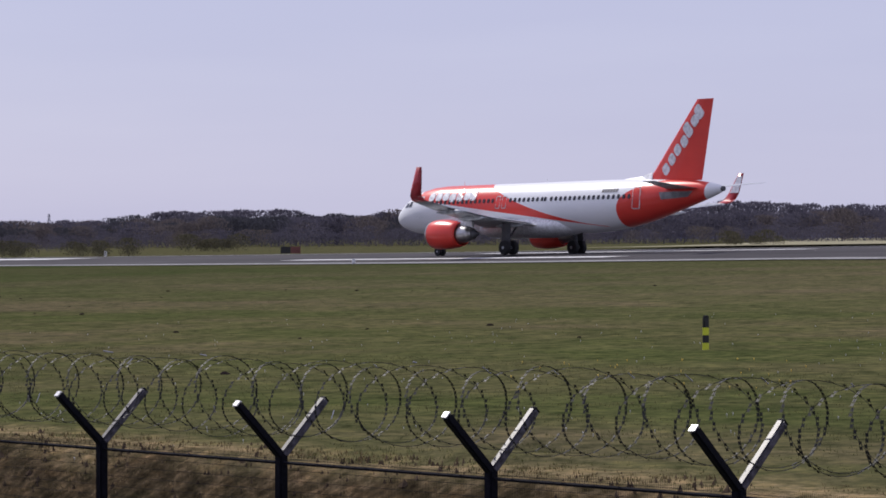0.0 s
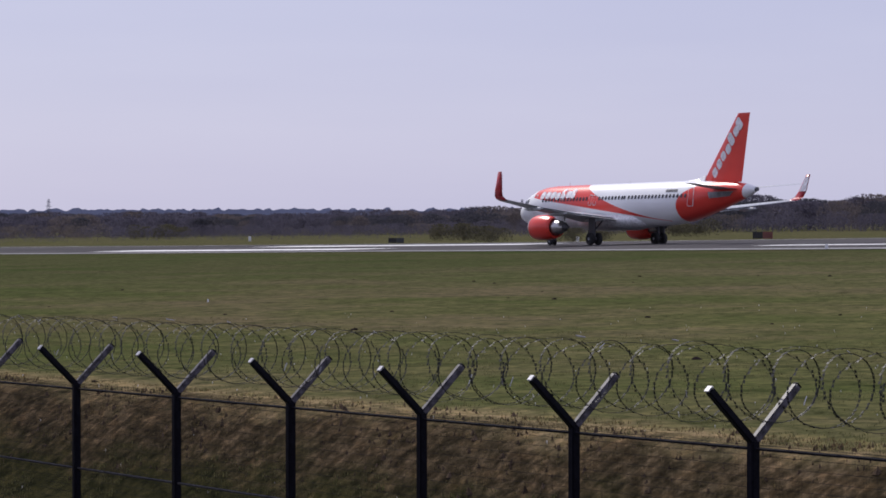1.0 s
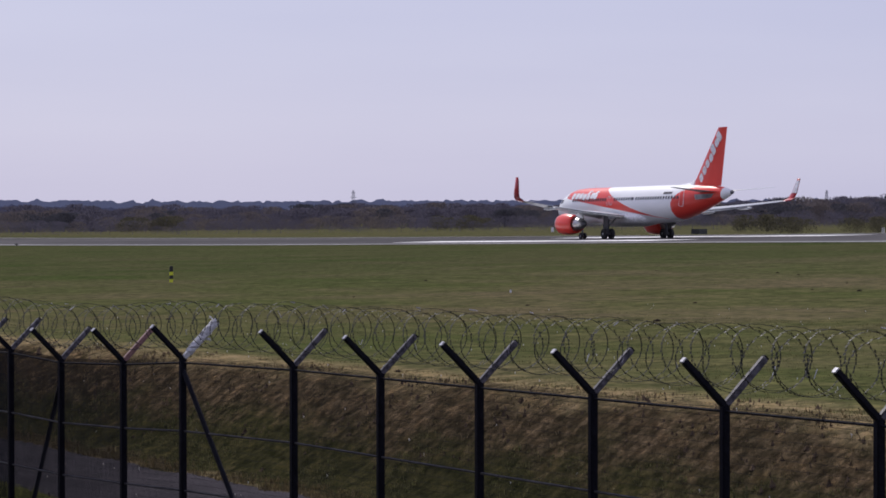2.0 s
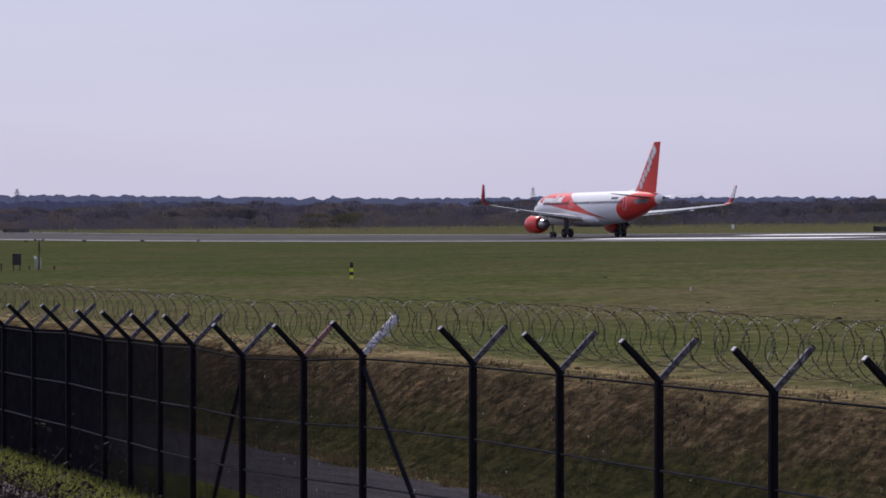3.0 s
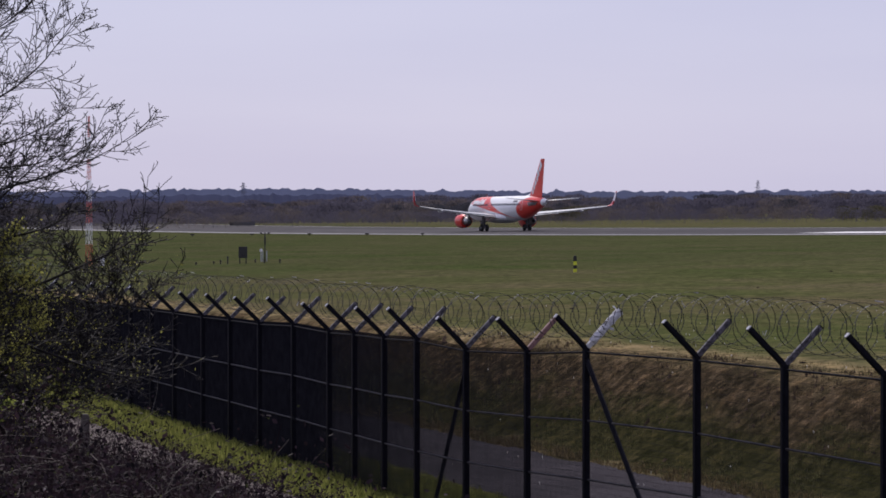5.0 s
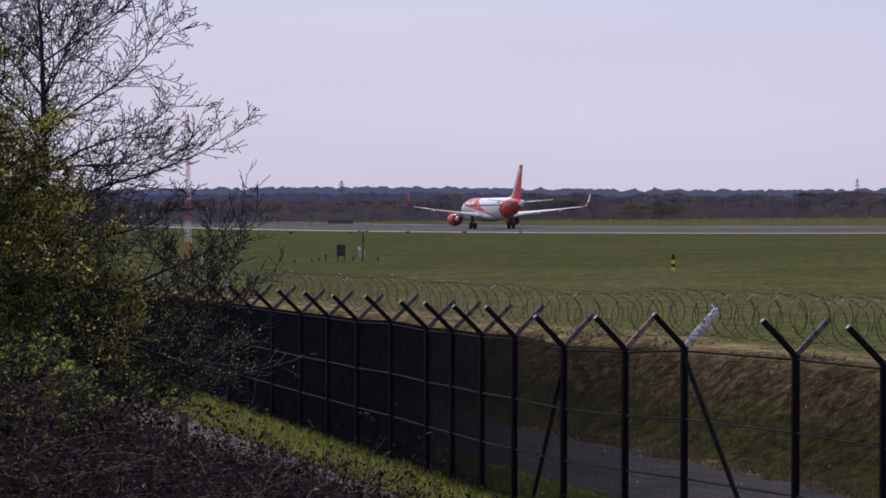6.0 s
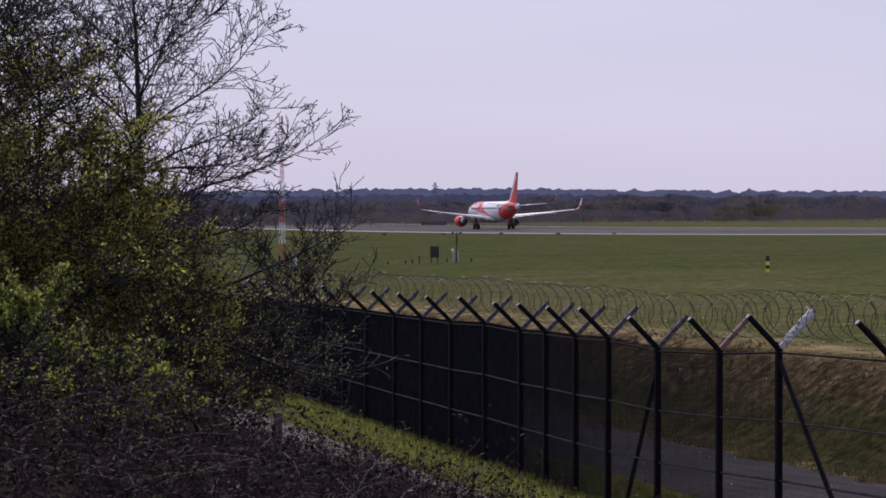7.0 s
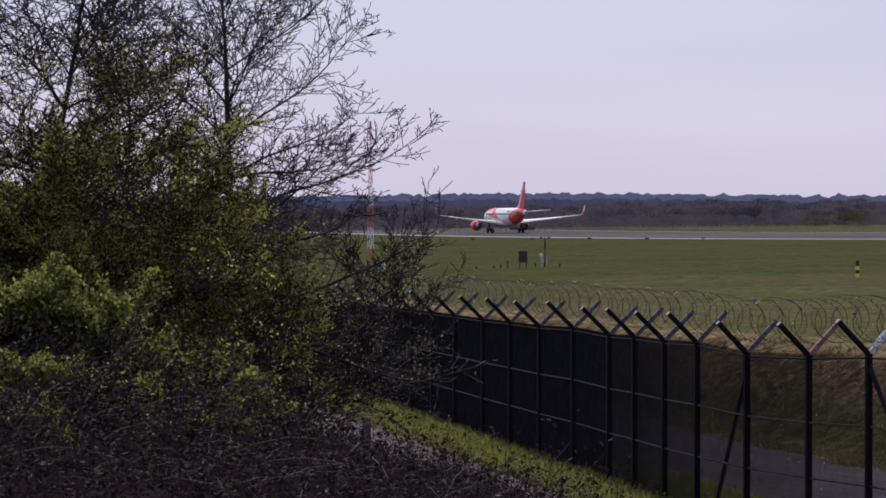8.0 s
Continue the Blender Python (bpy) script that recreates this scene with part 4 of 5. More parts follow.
def ridge(dist, base_el, swell, seed, name, material):
    """A long wooded rise at the horizon, with a ragged tree line."""
    verts, faces = [], []
    n = 1600
    for i in range(n + 1):
        az = radians(-20 + 100 * i / n)
        k = i * 0.1625
        e = base_el + swell * noise.noise(Vector((k * 0.05, seed, 0))) + 0.03 * noise.noise(Vector((k * 0.4, seed, 7))) + 0.06 * noise.noise(Vector((k * 1.7, seed, 9))) + 0.05 * noise.noise(Vector((k * 3.9, seed, 2)))
        for d, z in ((dist - 500, -25), (dist - 12, ZC + dist * math.tan(radians(e - 0.3))), (dist, ZC + dist * math.tan(radians(e))), (dist + 300, -20)):
            verts.append((d * math.sin(az), d * math.cos(az), z))
    for i in range(n):
        for k in range(3):
            a = i * 4 + k
            faces.append((a, a + 4, a + 5, a + 1))
    return tagged(mesh_object(name, verts, faces, material), "hazy blue wooded rise on the horizon", "hills", kind="structure")


woods()
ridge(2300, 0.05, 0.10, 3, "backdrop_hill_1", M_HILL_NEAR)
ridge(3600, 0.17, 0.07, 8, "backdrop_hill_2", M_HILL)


# ---- things on the airfield ----
def marker_post(x, y):
    thing = new("marker_post")
    tagged(thing, "short yellow and black banded marker post standing in the grass", "marker post", "marker posts")
    z = lz(x, y)
    thing.location = (x, y, z)
    for k, (z0, z1, m) in enumerate(((-0.1, 0.14, M_YELLOW), (0.14, 0.30, M_BLACK), (0.30, 0.46, M_YELLOW), (0.46, 0.68, M_BLACK))):
        bm = bmesh.new()
        box(bm, (0, 0, (z0 + z1) / 2), (0.15, 0.06, z1 - z0), 0.01)
        part("band", bm, m, thing)
    bm = bmesh.new()
    box(bm, (0.0, 0, 0.69), (0.10, 0.09, 0.05), 0.012)
    part("cap", bm, M_BLACK, thing)
    return thing


marker_post(44.0, 41.5)
marker_post(44.7, 118.0)


def field_sign(x, y, w, h, legs, label, facing, mats=(M_BOX, M_BOX)):
    thing = new("field_sign")
    tagged(thing, label, "sign")
    thing.matrix_world = pose(x, y, lz(x, y), rz=facing)
    n = max(1, round(w / 1.0)) if len(set(mats)) > 1 else 1
    for k in range(n):
        bm = bmesh.new()
        box(bm, ((k + 0.5) / n * w - w / 2, 0, legs + h / 2), (w / n - 0.02, 0.16, h), 0.02)
        part("panel", bm, mats[0] if k == 0 else mats[1], thing)
    for s in (-1, 1):
        bm = bmesh.new()
        box(bm, (s * (w / 2 - 0.08), 0, legs / 2 - 0.05), (0.06, 0.06, legs + 0.1), 0.008)
        part("leg", bm, M_BLACK, thing)
    return thing


field_sign(40.8, 161.7, 0.52, 0.66, 0.32, "dark square panel sign on two short legs", -14, (M_BLACK, M_BLACK))
for az, d, w, h, mats, lab in ((38.45, 318, 2.2, 0.75, (M_BLACK, M_SIGNRED), "low dull red and black runway sign"), (31.2, 365, 2.0, 0.65, (M_BLACK, M_BOX), "low dark runway sign seen from behind"), (14.15, 742, 6.6, 1.0, (M_BLACK, M_BOX), "long low dark sign beyond the runway")):
    a = radians(az)
    field_sign(d * math.sin(a), d * math.cos(a), w, h, 0.15, lab, -az, mats)


def weather_mast(x, y):
    thing = new("weather_mast")
    tagged(thing, "thin instrument pole with a crossarm and small white box", "instrument mast")
    thing.location = (x, y, lz(x, y))
    part("pole", tube(bmesh.new(), (0, 0, -0.1), (0, 0, 1.72), 0.035, 0.03, 8), M_BLACK, thing)
    part("crossarm", tube(bmesh.new(), (-0.26, 0, 1.66), (0.26, 0, 1.66), 0.02, sides=6), M_BLACK, thing)
    for s in (-1, 1):
        bm = bmesh.new()
        box(bm, (s * 0.24, 0, 1.70), (0.13, 0.1, 0.08), 0.02)
        part("sensor", bm, M_BLACK, thing)
    bm = bmesh.new()
    box(bm, (0, 0, 1.25), (0.09, 0.09, 0.45), 0.01)
    part("housing", bm, M_BLACK, thing)
    bm = bmesh.new()
    box(bm, (-0.24, 0, 0.66), (0.18, 0.16, 0.2), 0.05)
    part("white_box", bm, M_WHITE, thing, "small white instrument box")
    part("box_stand", tube(bmesh.new(), (-0.24, 0, -0.1), (-0.24, 0, 0.57), 0.025, sides=6), M_GREY, thing)
    for s in (-0.12, 0.12):
        bm = bmesh.new()
        box(bm, (s, 0.05, 0.3), (0.05, 0.05, 0.7), 0.005)
        part("stay", bm, M_GREY, thing)
    return thing


weather_mast(43.7, 167.8)


def stub(x, y, h, w, label="small dark post in the airfield grass"):
    thing = new("ground_stub")
    tagged(thing, label, "post", "stubs in the grass")
    thing.location = (x, y, lz(x, y))
    part("stem", tube(bmesh.new(), (0, 0, -0.1), (0, 0, h), w * 0.4, w * 0.35, 8), M_BLACK, thing)
    bm = bmesh.new()
    box(bm, (0, 0, h - 0.03), (w, w, 0.09), 0.015)
    part("head", bm, M_BLACK, thing)
    return thing


for x, y, h in ((37.8, 160.7, 0.14), (39.3, 161.0, 0.22), (39.0, 161.4, 0.16), (39.8, 161.3, 0.42), (41.9, 161.0, 0.2), (42.6, 160.2, 0.22), (42.0, 163.5, 0.2)):
    stub(x, y, h, 0.1)


def edge_light(x, y):
    thing = new("runway_edge_light")
    tagged(thing, "small dark runway edge light on a stub", "runway light", "runway edge lights")
    thing.location = (x, y, lz(x, y))
    part("stem", tube(bmesh.new(), (0, 0, -0.1), (0, 0, 0.22), 0.05, 0.05, 8), M_BLACK, thing)
    bm = bmesh.new()
    box(bm, (0, 0, 0.27), (0.62, 0.3, 0.16), 0.05)
    part("lamp_head", bm, M_BLACK, thing)
    return thing


for x, y in ((88.8, 379.7), (100.3, 392.4), (108.9, 393.3), (118.2, 396.1), (127.5, 399.0)):
    edge_light(x, y)
for az, d, s in ((27.47, 98.7, 0.05), (39.7, 214, 0.2), (34.8, 400, 0.35), (28.3, 640, 0.5)):
    a = radians(az)
    x, y = d * math.sin(a), d * math.cos(a)
    thing = new("white_marker")
    tagged(thing, "tiny white marker block in the grass", "marker", "white markers")
    thing.location = (x, y, lz(x, y))
    bm = bmesh.new()
    box(bm, (0, 0, s), (s, s, 2.2 * s), s * 0.2)
    part("block", bm, M_WHITE, thing)


def lattice(name, label, category, x, y, height, half, material_at, arms=(), r=0.03, bays=12, z0=None):
    thing = new(name)
    tagged(thing, label, category)
    base = lz(x, y) if z0 is None else z0
    thing.matrix_world = pose(x, y, base, rz=20)
    for b in range(bays):
        za, zb = height * b / bays, height * (b + 1) / bays
        ha, hb = half * (1 - 0.75 * za / height), half * (1 - 0.75 * zb / height)
        bm = bmesh.new()
        ca = [(-ha, -ha), (ha, -ha), (ha, ha), (-ha, ha)]
        cb = [(-hb, -hb), (hb, -hb), (hb, hb), (-hb, hb)]
        for i in range(4):
            j = (i + 1) % 4
            tube(bm, (*ca[i], za), (*cb[i], zb), r, sides=4)
            tube(bm, (*ca[i], za), (*cb[j], zb), r * 0.7, sides=4)
            tube(bm, (*cb[i], zb), (*cb[j], zb), r * 0.6, sides=4)
        part("bay", bm, material_at(b), thing)
    for f, w in arms:
        z = height * f
        bm = bmesh.new()
        tube(bm, (-w, 0, z), (w, 0, z), r * 1.2, sides=4)
        tube(bm, (-w, 0, z), (0, 0, z + w * 0.35), r, sides=4)
        tube(bm, (w, 0, z), (0, 0, z + w * 0.35), r, sides=4)
        part("crossarm", bm, material_at(0), thing)
    return thing


lattice("radio_mast", "slim lattice mast painted in red and white bands", "mast", 32.6, 165.6, 8.7, 0.15, lambda b: M_RED if (b // 2) % 2 == 0 else M_WHITE, r=0.012, bays=14)
bm = bmesh.new()
box(bm, (0, 0, 0.2), (0.34, 0.3, 0.5), 0.03)
cab = part("equipment_cabinet", bm, M_WHITE, None)
cab.location = (33.3, 165.6, lz(33.3, 165.6))
tagged(cab, "small white equipment cabinet at the mast foot", "cabinet")
# haze is mixed into the pylons' steel colour as pale blue-grey
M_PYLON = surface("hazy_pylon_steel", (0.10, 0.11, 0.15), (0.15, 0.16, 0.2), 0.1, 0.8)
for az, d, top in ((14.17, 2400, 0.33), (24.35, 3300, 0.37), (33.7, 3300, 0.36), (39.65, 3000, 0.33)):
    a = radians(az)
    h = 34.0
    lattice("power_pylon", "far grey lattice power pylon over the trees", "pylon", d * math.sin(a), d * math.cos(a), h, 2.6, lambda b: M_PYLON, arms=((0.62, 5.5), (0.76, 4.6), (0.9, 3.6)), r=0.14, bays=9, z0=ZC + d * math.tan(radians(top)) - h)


# ---- trees and undergrowth by the lane ----
def grow(rng, start, height, reach, depth, lean=(0, 0, 0), limbs=3, first=0.22):
    """Branches as (a, b, ra, rb, level): a leader with limbs that arch outwards and turn up at the tip, set with side shoots and short spurs."""
    out = []
    counts = (14, 13, 8, 5, 3)
    wanders = (0.055, 0.065, 0.065, 0.07, 0.09)
    share = (0.0, 0.40, 0.44, 0.42)

    def limb(p, d, length, r, level, turn):
        n = counts[level]
        q, r0 = p, r
        for s in range(n):
            f = (s + 1) / n
            sweep = 0.02 if level == 0 else ((-0.04 if f < 0.5 else 0.06) if level == 1 else 0.035)
            w = wanders[level]
            d = (d + Vector((rng.gauss(0, w), rng.gauss(0, w), rng.gauss(sweep, w * 0.8)))).normalized()
            e = q + d * length / n
            r2 = r0 * (1 - 0.85 * f)
            out.append((q, e, r, r2, level))
            q, r = e, r2
            if level >= depth or (level == 0 and f < first) or (level > 0 and f < 0.12):
                continue
            if level == 0:
                g = (f - first) / (1 - first)
                for _ in range(limbs if g < 0.5 else limbs - 1):
                    turn += 2.4 + rng.gauss(0, 0.25)
                    el = 0.22 + 0.75 * g + rng.gauss(0, 0.16)
                    nd = Vector((math.cos(turn) * math.cos(el), math.sin(turn) * math.cos(el), math.sin(el)))
                    limb(q, nd, height * reach * (1.0 - 0.45 * g) * rng.uniform(0.7, 1.15), max(r * 0.5, 0.006), 1, 1.0)
                continue
            for _ in range(2 if level == 1 and rng.random() < 0.5 else 1):
                if rng.random() > (0.0, 0.97, 0.85, 0.42)[level]:
                    continue
                turn = -turn
                ax = d.cross(Vector((rng.gauss(0, 0.6), rng.gauss(0, 0.6), 1.0)))
                ax = (ax.normalized() * turn + Vector((0, 0, rng.gauss(0.15, 0.5)))).normalized()
                ang = rng.uniform(0.65, 1.1)
                nd = (d * math.cos(ang) + ax * math.sin(ang)).normalized()
                ln = length * share[level] * (1.15 - 0.6 * f) * rng.uniform(0.55, 1.3)
                limb(q, nd, ln, max(r * 0.6, 0.0045), level + 1, 1.0)

    limb(Vector(start), (Vector((0, 0, 1)) + Vector(lean)).normalized(), height, height * 0.0125, 0, rng.uniform(0, 6.28))
    return out


def branch_mesh(segs, keep):
    verts, faces = [], []
    for a, b, ra, rb, lv in segs:
        if not keep(lv):
            continue
        d = (b - a).normalized()
        s = d.orthogonal().normalized()
        o = d.cross(s)
        n = 6 if lv < 2 else 3
        q = len(verts)
        for p, r in ((a, ra), (b, rb)):
            r = max(r, 0.0046)
            for i in range(n):
                t = 2 * math.pi * i / n
                verts.append(p + (s * math.cos(t) + o * math.sin(t)) * r)
        for i in range(n):
            j = (i + 1) % n
            faces.append((q + i, q + j, q + n + j, q + n + i))
    return verts, faces


def leaf_quads(rng, spots, size):
    verts, faces = [], []
    for p in spots:
        a = Vector((rng.gauss(0, 1), rng.gauss(0, 1), rng.gauss(0, 1))).normalized()
        b = a.cross(Vector((rng.gauss(0, 1), rng.gauss(0, 1), rng.gauss(0, 1)))).normalized()
        s = size * rng.uniform(0.6, 1.4)
        q = len(verts)
        verts.extend([p - a * s, p + b * s * 0.55 - a * s * 0.1, p + a * s, p - b * s * 0.55 + a * s * 0.1])
        faces.append((q, q + 1, q + 2, q + 3))
    return verts, faces


def tree(seed, x, y, height, spread, depth, leaf, leaf_size, per_twig, label, lean=(0, 0, 0), leaf_top=99.0, stems=1, clump=(0.75, 1.2), limbs=3):
    rng = random.Random(seed)
    z = lz(x, y) - 0.15
    segs = []
    for k in range(stems):
        a = 2 * math.pi * k / stems + rng.uniform(0, 1)
        ln = Vector(lean) + (Vector((math.cos(a), math.sin(a), 0)) * 0.45 if stems > 1 else Vector((0, 0, 0)))
        segs += grow(rng, (x + 0.15 * math.cos(a) * (stems > 1), y + 0.15 * math.sin(a) * (stems > 1), z), height * rng.uniform(0.85, 1.1), spread, depth, ln, limbs)
    thing = new("tree")
    tagged(thing, label, "tree")
    v, f = branch_mesh(segs, lambda l: l < 2)
    mesh_object("trunk", v, f, M_BARK, thing, smooth=True)
    v, f = branch_mesh(segs, lambda l: l >= 2)
    tagged(mesh_object("twig", v, f, M_BARK, thing), kind="stuff")
    spots = []
    for a, b, ra, rb, lv in segs:
        if lv >= 2:
            chance = max(0.0, min(1.0, (leaf_top - b.z) / 1.2))
            chance *= max(0.05, min(1.0, clump[0] + clump[1] * noise.noise(b * 1.7)))
            for _ in range(1 if per_twig < 1 else int(per_twig)):
                if rng.random() < chance * min(1.0, per_twig):
                    p = a.lerp(b, rng.random())
                    spots.append(p + Vector((rng.gauss(0, 0.03), rng.gauss(0, 0.03), rng.gauss(0, 0.03))))
    v, f = leaf_quads(rng, spots, leaf_size)
    tagged(mesh_object("crown", v, f, leaf, thing), kind="stuff")
    return thing


BARE = "bare spreading hawthorn tree with a few opening buds"
HAZED = "twiggy hawthorn tree hazed with olive buds"
GREEN = "low leafy hawthorn bush in fresh green leaf"
tree(4, 4.75, 32.7, 6.9, 0.49, 4, M_LEAF_OLIVE, 0.016, 0.06, BARE, (-0.04, 0, 0), 4.6, 1, limbs=4)
tree(9, 3.2, 30.2, 4.4, 0.48, 4, M_LEAF_OLIVE, 0.019, 0.7, HAZED, (-0.03, 0, 0), 6.3, 1, limbs=3)
tree(15, 2.1, 29.0, 5.6, 0.46, 4, M_LEAF_OLIVE, 0.018, 0.55, HAZED, (0.03, 0, 0), 6.2, 1, limbs=4)
tree(29, 0.9, 30.0, 5.8, 0.46, 4, M_LEAF_OLIVE, 0.018, 0.5, HAZED, (0.0, 0.1, 0), 5.8, 1)
tree(18, 5.2, 33.3, 2.9, 0.54, 4, M_LEAF_OLIVE, 0.015, 0.10, BARE, (0.09, 0.0, 0), 4.2, 2)
tree(43, 4.5, 31.6, 2.4, 0.52, 4, M_LEAF_OLIVE, 0.017, 0.6, HAZED, (0.05, 0.0, 0), 4.6, 1)
tree(19, 3.9, 30.3, 2.6, 0.50, 4, M_LEAF_OLIVE, 0.018, 0.8, HAZED, (0.03, 0.1, 0), 5.4, 2)
tree(23, 2.9, 28.8, 2.7, 0.50, 4, M_LEAF_OLIVE, 0.018, 0.8, HAZED, (0.0, 0.1, 0), 5.4, 2)
tree(31, 1.5, 28.0, 2.7, 0.50, 4, M_LEAF_OLIVE, 0.018, 0.8, HAZED, (0.0, 0.1, 0), 5.4, 2)
tree(39, 4.1, 28.2, 1.5, 0.50, 4, M_LEAF_OLIVE, 0.015, 0.06, BARE, (0.1, 0.0, 0), 5.4, 2)
SPRAYS = (0.12, 3.4)
tree(21, 2.75, 23.6, 0.90, 0.80, 3, M_LEAF_GREEN, 0.019, 2, GREEN, (0.1, 0, 0), 99, 4, SPRAYS)
tree(27, 2.0, 23.0, 1.05, 0.78, 3, M_LEAF_GREEN, 0.019, 2, GREEN, (0.1, 0, 0), 99, 4, SPRAYS)
tree(33, 3.35, 25.4, 0.95, 0.75, 3, M_LEAF_GREEN, 0.017, 1, GREEN, (0.1, 0, 0), 99, 4, SPRAYS)
tree(35, 1.1, 22.6, 1.05, 0.78, 3, M_LEAF_GREEN, 0.019, 2, GREEN, (0.1, 0, 0), 99, 4, SPRAYS)
tree(45, 2.3, 21.0, 0.65, 0.80, 3, M_LEAF_GREEN, 0.016, 1, GREEN, (0.1, 0, 0), 99, 4, SPRAYS)
tree(47, 1.5, 20.8, 0.65, 0.80, 3, M_LEAF_GREEN, 0.016, 1, GREEN, (0.1, 0, 0), 99, 4, SPRAYS)
tree(37, 1.3, 19.6, 0.50, 0.80, 3, M_LEAF_GREEN, 0.015, 1, GREEN, (0.1, 0, 0), 99, 4, SPRAYS)


def brambles():
    rng = random.Random(31)
    verts, faces, spots = [], [], []
    for k in range(9000):
        u = rng.uniform(0.5, 10.9)
        y = rng.uniform(15, 45)
        x = u - LEAN * y
        p = Vector((x, y, lz(x, y)))
        d = Vector((rng.gauss(0.1, 0.6), rng.gauss(0, 0.6), rng.uniform(0.5, 1.2))).normalized()
        step = rng.uniform(0.10, 0.21)
        r = rng.uniform(0.0015, 0.0032)
        for s in range(6):
            e = p + d * step
            side = d.orthogonal().normalized()
            o = d.cross(side)
            q = len(verts)
            for c in (p, e):
                for i in range(3):
                    t = 2 * math.pi * i / 3
                    verts.append(c + (side * math.cos(t) + o * math.sin(t)) * r)
            for i in range(3):
                j = (i + 1) % 3
                faces.append((q + i, q + j, q + 3 + j, q + 3 + i))
            for _ in range(6):
                spots.append(e + Vector((rng.gauss(0, 0.09), rng.gauss(0, 0.09), rng.gauss(0, 0.06))))
            p = e
            d = (d + Vector((rng.gauss(0, 0.1), rng.gauss(0, 0.1), -0.24))).normalized()
    thing = new("brambles")
    tagged(thing, "dense purple-brown bramble thicket over a bank", "brambles")
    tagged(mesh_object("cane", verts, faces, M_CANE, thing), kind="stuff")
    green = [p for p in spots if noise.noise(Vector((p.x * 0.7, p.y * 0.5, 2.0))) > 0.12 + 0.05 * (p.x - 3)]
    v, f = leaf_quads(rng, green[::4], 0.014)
    tagged(mesh_object("green_foliage", v, f, M_LEAF_SHADE, thing, "patches of green bramble leaf in a shade-darkened green"), kind="stuff")
    # scattered pale quads stand in for light glinting on the leaves
    glints = [p for p in spots if noise.noise(Vector((p.x * 1.1, p.y * 0.8, 12.0))) > 0.05]
    v, f = leaf_quads(rng, glints[::70], 0.017)
    tagged(mesh_object("glint_foliage", v, f, M_LEAF_PALE, thing, "pale specks painted as glints on bramble leaves"), kind="stuff")
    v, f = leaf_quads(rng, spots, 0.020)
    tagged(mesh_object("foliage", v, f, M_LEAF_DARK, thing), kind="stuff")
    return thing


brambles()

# short timber stump at the edge of the thicket
a = radians(11.05)
thing = new("stump_post")
tagged(thing, "short weathered timber post at the edge of the brambles", "post")
thing.location = (40 * math.sin(a), 40 * math.cos(a), lz(40 * math.sin(a), 40 * math.cos(a)))
bm = bmesh.new()
box(bm, (0, 0, 0.5), (0.11, 0.11, 1.1), 0.02)
part("shaft", bm, M_TIMBER, thing)


def blades(name, count, u0, u1, y0, y1, hmin, hmax, material, label, seed, patch=0.0, limit=0.0):
    rng = random.Random(seed)
    verts, faces = [], []
    for _ in range(count):
        u, y = rng.uniform(u0, u1), rng.uniform(y0, y1)
        x = u - LEAN * y
        if patch and noise.noise(Vector((x * patch, y * patch, seed))) < limit:
            continue
        z = lz(x, y) - 0.01
        h = rng.uniform(hmin, hmax)
        for k in range(3):
            a = rng.uniform(0, 2 * math.pi)
            w = h * 0.09 + 0.004
            dx, dy = math.cos(a), math.sin(a)
            tilt = rng.uniform(0.1, 0.8) * h
            q = len(verts)
            ox, oy = rng.gauss(0, 0.03), rng.gauss(0, 0.03)
            verts.extend([(x + ox - dy * w, y + oy + dx * w, z), (x + ox + dy * w, y + oy - dx * w, z), (x + ox + dx * tilt, y + oy + dy * tilt, z + h)])
            faces.append((q, q + 1, q + 2))
    ob = mesh_object(name, verts, faces, material)
    return tagged(ob, label, "grass", kind="stuff")


blades("verge_tufts", 26000, 12.7, 15.4, 30, 75, 0.05, 0.18, M_BLADE, "bright green grass tufts along the fence foot", 41)
blades("bank_grass", 9000, 18.9, 20.6, 14, 70, 0.03, 0.09, M_TURF, "short green grass tufts on the bank", 42, 0.5, -0.05)
blades("lane_edge_straw", 5000, 18.6, 19.3, 14, 80, 0.04, 0.14, M_STRAW, "pale straw tufts along the lane edge", 47, 0.8, -0.2)
blades("bank_straw", 5000, 20.6, 22.9, 14, 60, 0.02, 0.06, M_STRAW, "dry straw-coloured grass on the bank", 43, 0.35, -0.1)
blades("field_grass", 30000, 21.8, 40, 18, 80, 0.02, 0.05, M_TURF, "short turf tufts of the airfield", 44, 0.6, -0.15)
blades("far_turf", 20000, 40, 110, 35, 190, 0.02, 0.05, M_TURF, "coarser turf tufts towards the runway", 45, 0.15, -0.1)


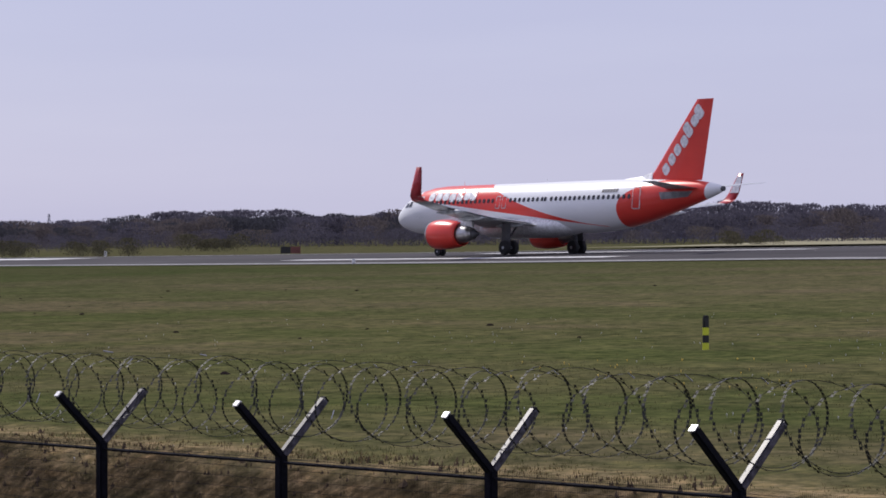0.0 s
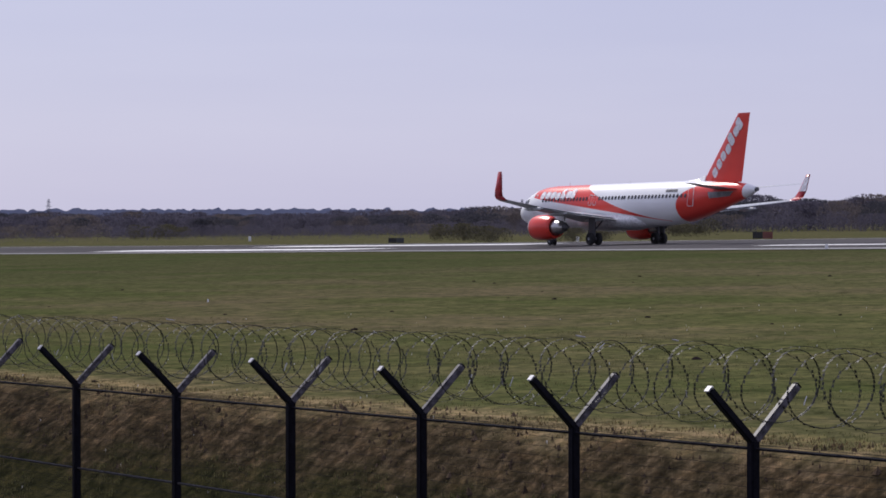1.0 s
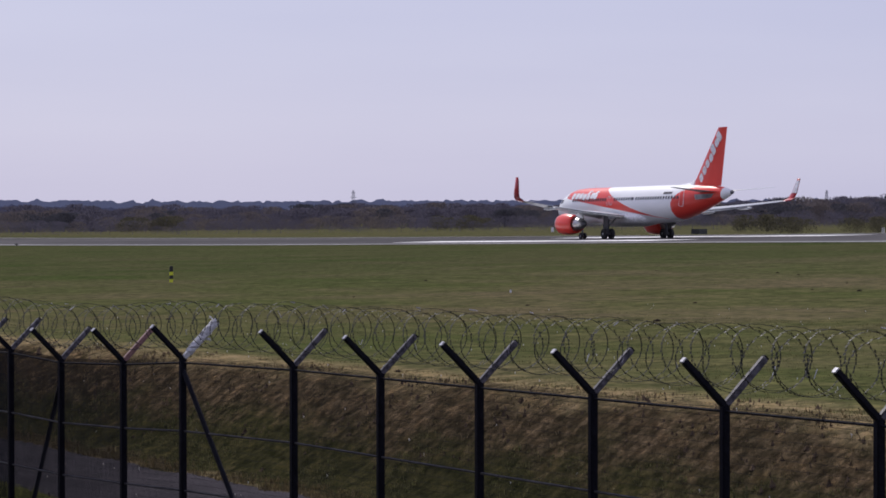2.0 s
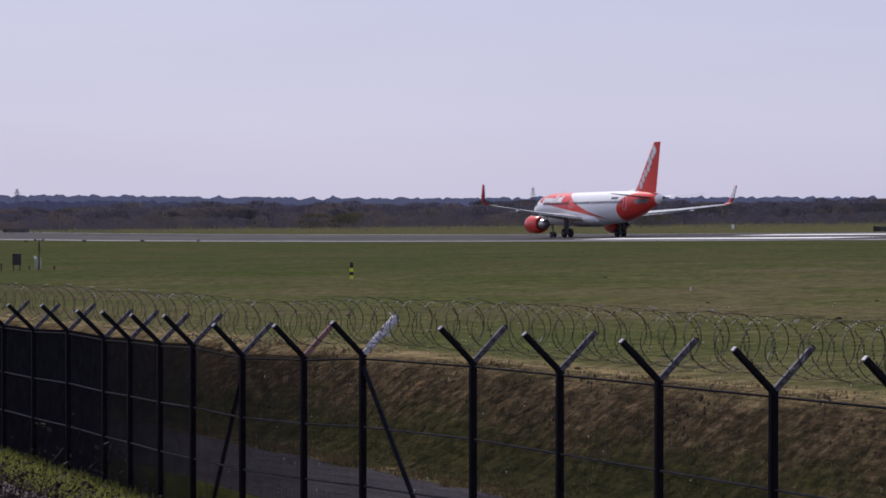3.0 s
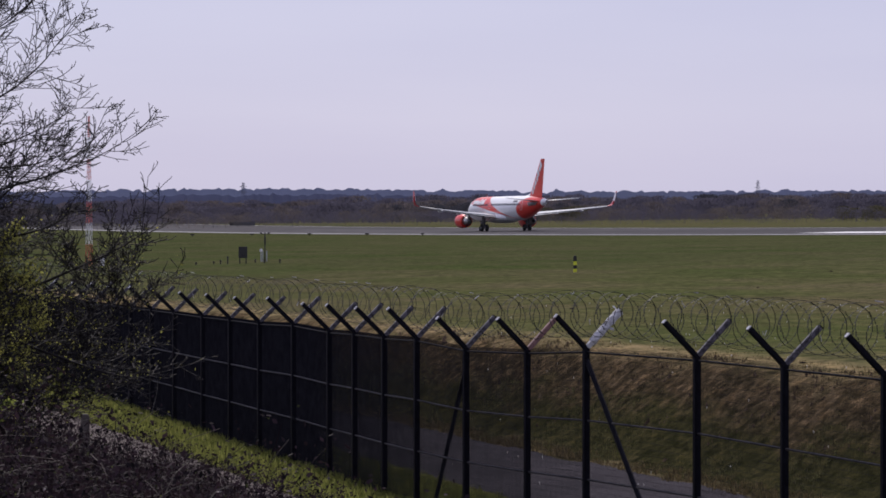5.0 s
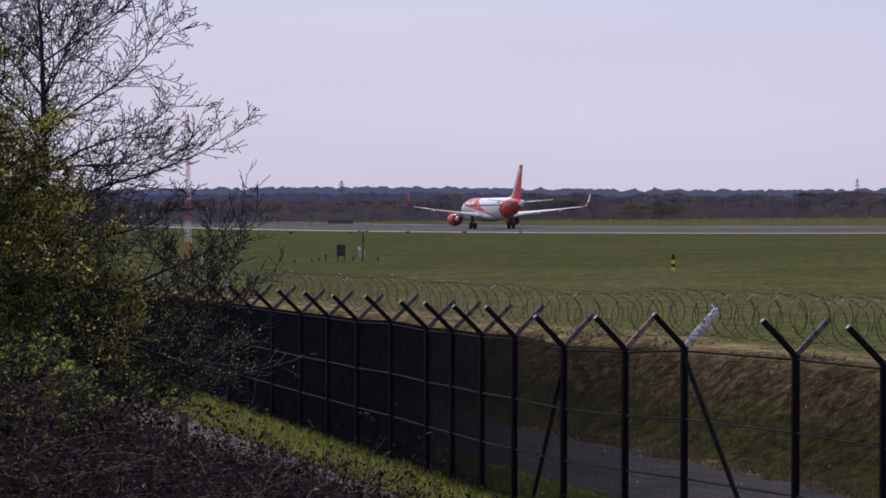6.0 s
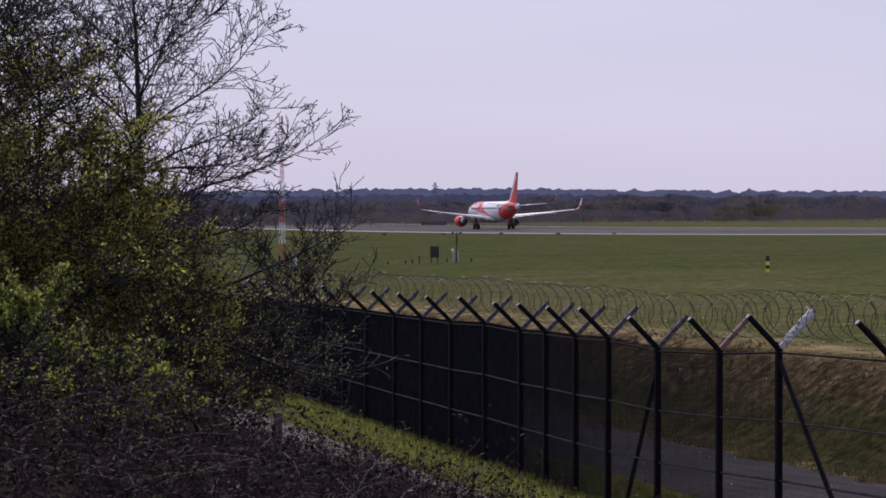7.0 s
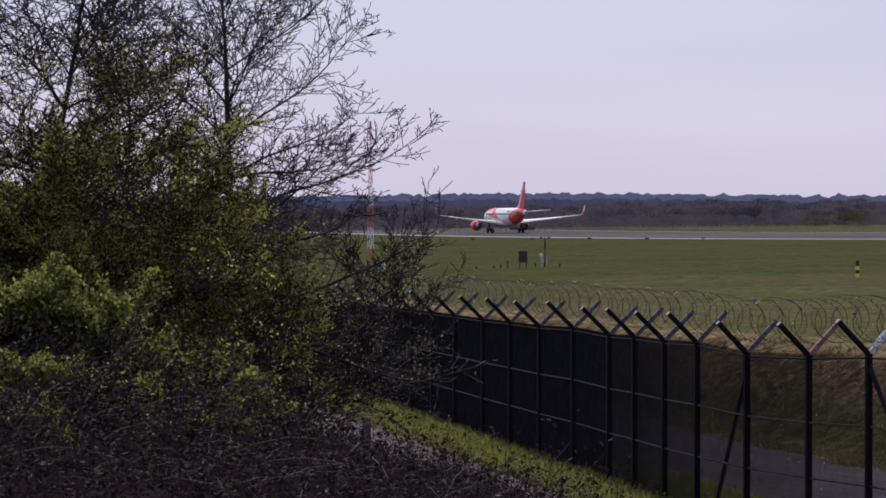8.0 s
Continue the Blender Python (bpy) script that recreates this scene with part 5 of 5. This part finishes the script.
def clods():
    """Lumps of earth and tussock on the bare upper bank."""
    rng = random.Random(63)
    verts, faces = [], []
    for _ in range(3000):
        u, y = rng.uniform(19.2, 23.2), rng.uniform(16, 66)
        x = u - LEAN * y
        if noise.noise(Vector((x * 0.8, y * 0.5, 6))) + 0.5 * (1 - abs(u - 21.2)) < -0.1:
            continue
        z = lz(x, y)
        r = rng.uniform(0.010, 0.032) * (2.0 if rng.random() < 0.06 else 1.0)
        q = len(verts)
        for k in range(5):
            a = 1.2566 * k + rng.uniform(-0.3, 0.3)
            verts.append((x + r * math.cos(a) * rng.uniform(0.8, 1.5), y + r * math.sin(a) * rng.uniform(0.8, 1.5), z - 0.03))
        verts.append((x + rng.gauss(0, r * 0.3), y + rng.gauss(0, r * 0.3), z + r * rng.uniform(0.5, 1.1) + 0.02))
        faces.extend((q + k, q + (k + 1) % 5, q + 5) for k in range(5))
    ob = mesh_object("earth_clods", verts, faces, M_CLOD)
    return tagged(ob, "crumbled brown earth clods on the bank", "soil", kind="stuff")


clods()


def molehills():
    rng = random.Random(61)
    for _ in range(26):
        a, d = radians(rng.uniform(20, 49)), rng.uniform(48, 130)
        x, y = d * math.sin(a), d * math.cos(a)
        s = rng.uniform(0.04, 0.10)
        v = [(p[0] * s * rng.uniform(0.8, 1.3) + x, p[1] * s * rng.uniform(0.8, 1.3) + y, p[2] * s * 0.5 * rng.uniform(0.8, 1.2) + lz(x, y)) for p in BALL]
        ob = mesh_object("molehill", v, BALL_FACES.tolist(), M_SOIL)
        tagged(ob, "small dark heap of earth in the turf", "molehill", "molehills in the turf")


molehills()


def flowers():
    rng = random.Random(51)
    verts, faces = [], []
    for _ in range(34):
        a = radians(rng.gauss(46.0, 1.8))
        d = rng.uniform(46, 56)
        x, y = d * math.sin(a), d * math.cos(a)
        z = lz(x, y) + 0.04
        q = len(verts)
        r = rng.uniform(0.008, 0.018)
        verts.extend([(x - r, y, z), (x, y - r, z - 0.01), (x + r, y, z), (x, y + r, z + 0.01), (x, y, z - 0.05)])
        faces.extend([(q, q + 1, q + 2, q + 3), (q, q + 4, q + 1), (q + 2, q + 4, q + 3)])
    m = surface("dandelion_yellow", (0.62, 0.40, 0.05), (0.75, 0.55, 0.10), 5, 0.7)
    return tagged(mesh_object("dandelions", verts, faces, m), "scattered yellow dandelions in the turf", "flowers", kind="stuff")


flowers()


def daisies():
    """Pale flower heads, a hand's width above the turf at most, each a small tilted disc on a stalk."""
    rng = random.Random(57)
    verts, faces = [], []
    for _ in range(320):
        a, d = radians(rng.uniform(18, 51)), rng.uniform(36, 84)
        x, y = d * math.sin(a), d * math.cos(a)
        z = lz(x, y) + rng.uniform(0.02, 0.05)
        q = len(verts)
        r = rng.uniform(0.006, 0.012)
        verts.extend([(x - r, y, z), (x, y - r, z - 0.012), (x + r, y, z), (x, y + r, z + 0.012), (x, y, z - 0.06)])
        faces.extend([(q, q + 1, q + 2, q + 3), (q, q + 4, q + 1), (q + 2, q + 4, q + 3)])
    m = surface("daisy_petal", (0.45, 0.44, 0.38), (0.7, 0.68, 0.6), 5, 0.7)
    return tagged(mesh_object("daisies", verts, faces, m), "scattered pale daisies in the turf", "flowers", kind="stuff")


daisies()


def motions():
    rows = []
    for k in range(17):
        t = k * 0.5
        s = 187.79 + 52.615 * t + 0.5 * 2.017 * t * t
        z0, z1 = float(runway_z(s - 17.7)), float(runway_z(s - 5.1))
        pitch = math.atan2(z1 - z0, 12.6)
        rows.append((t, pose(161.19, s, z0 + 17.7 * math.tan(pitch) + 0.06, rx=math.degrees(pitch))))
    walk(PLANE, rows)


motions()
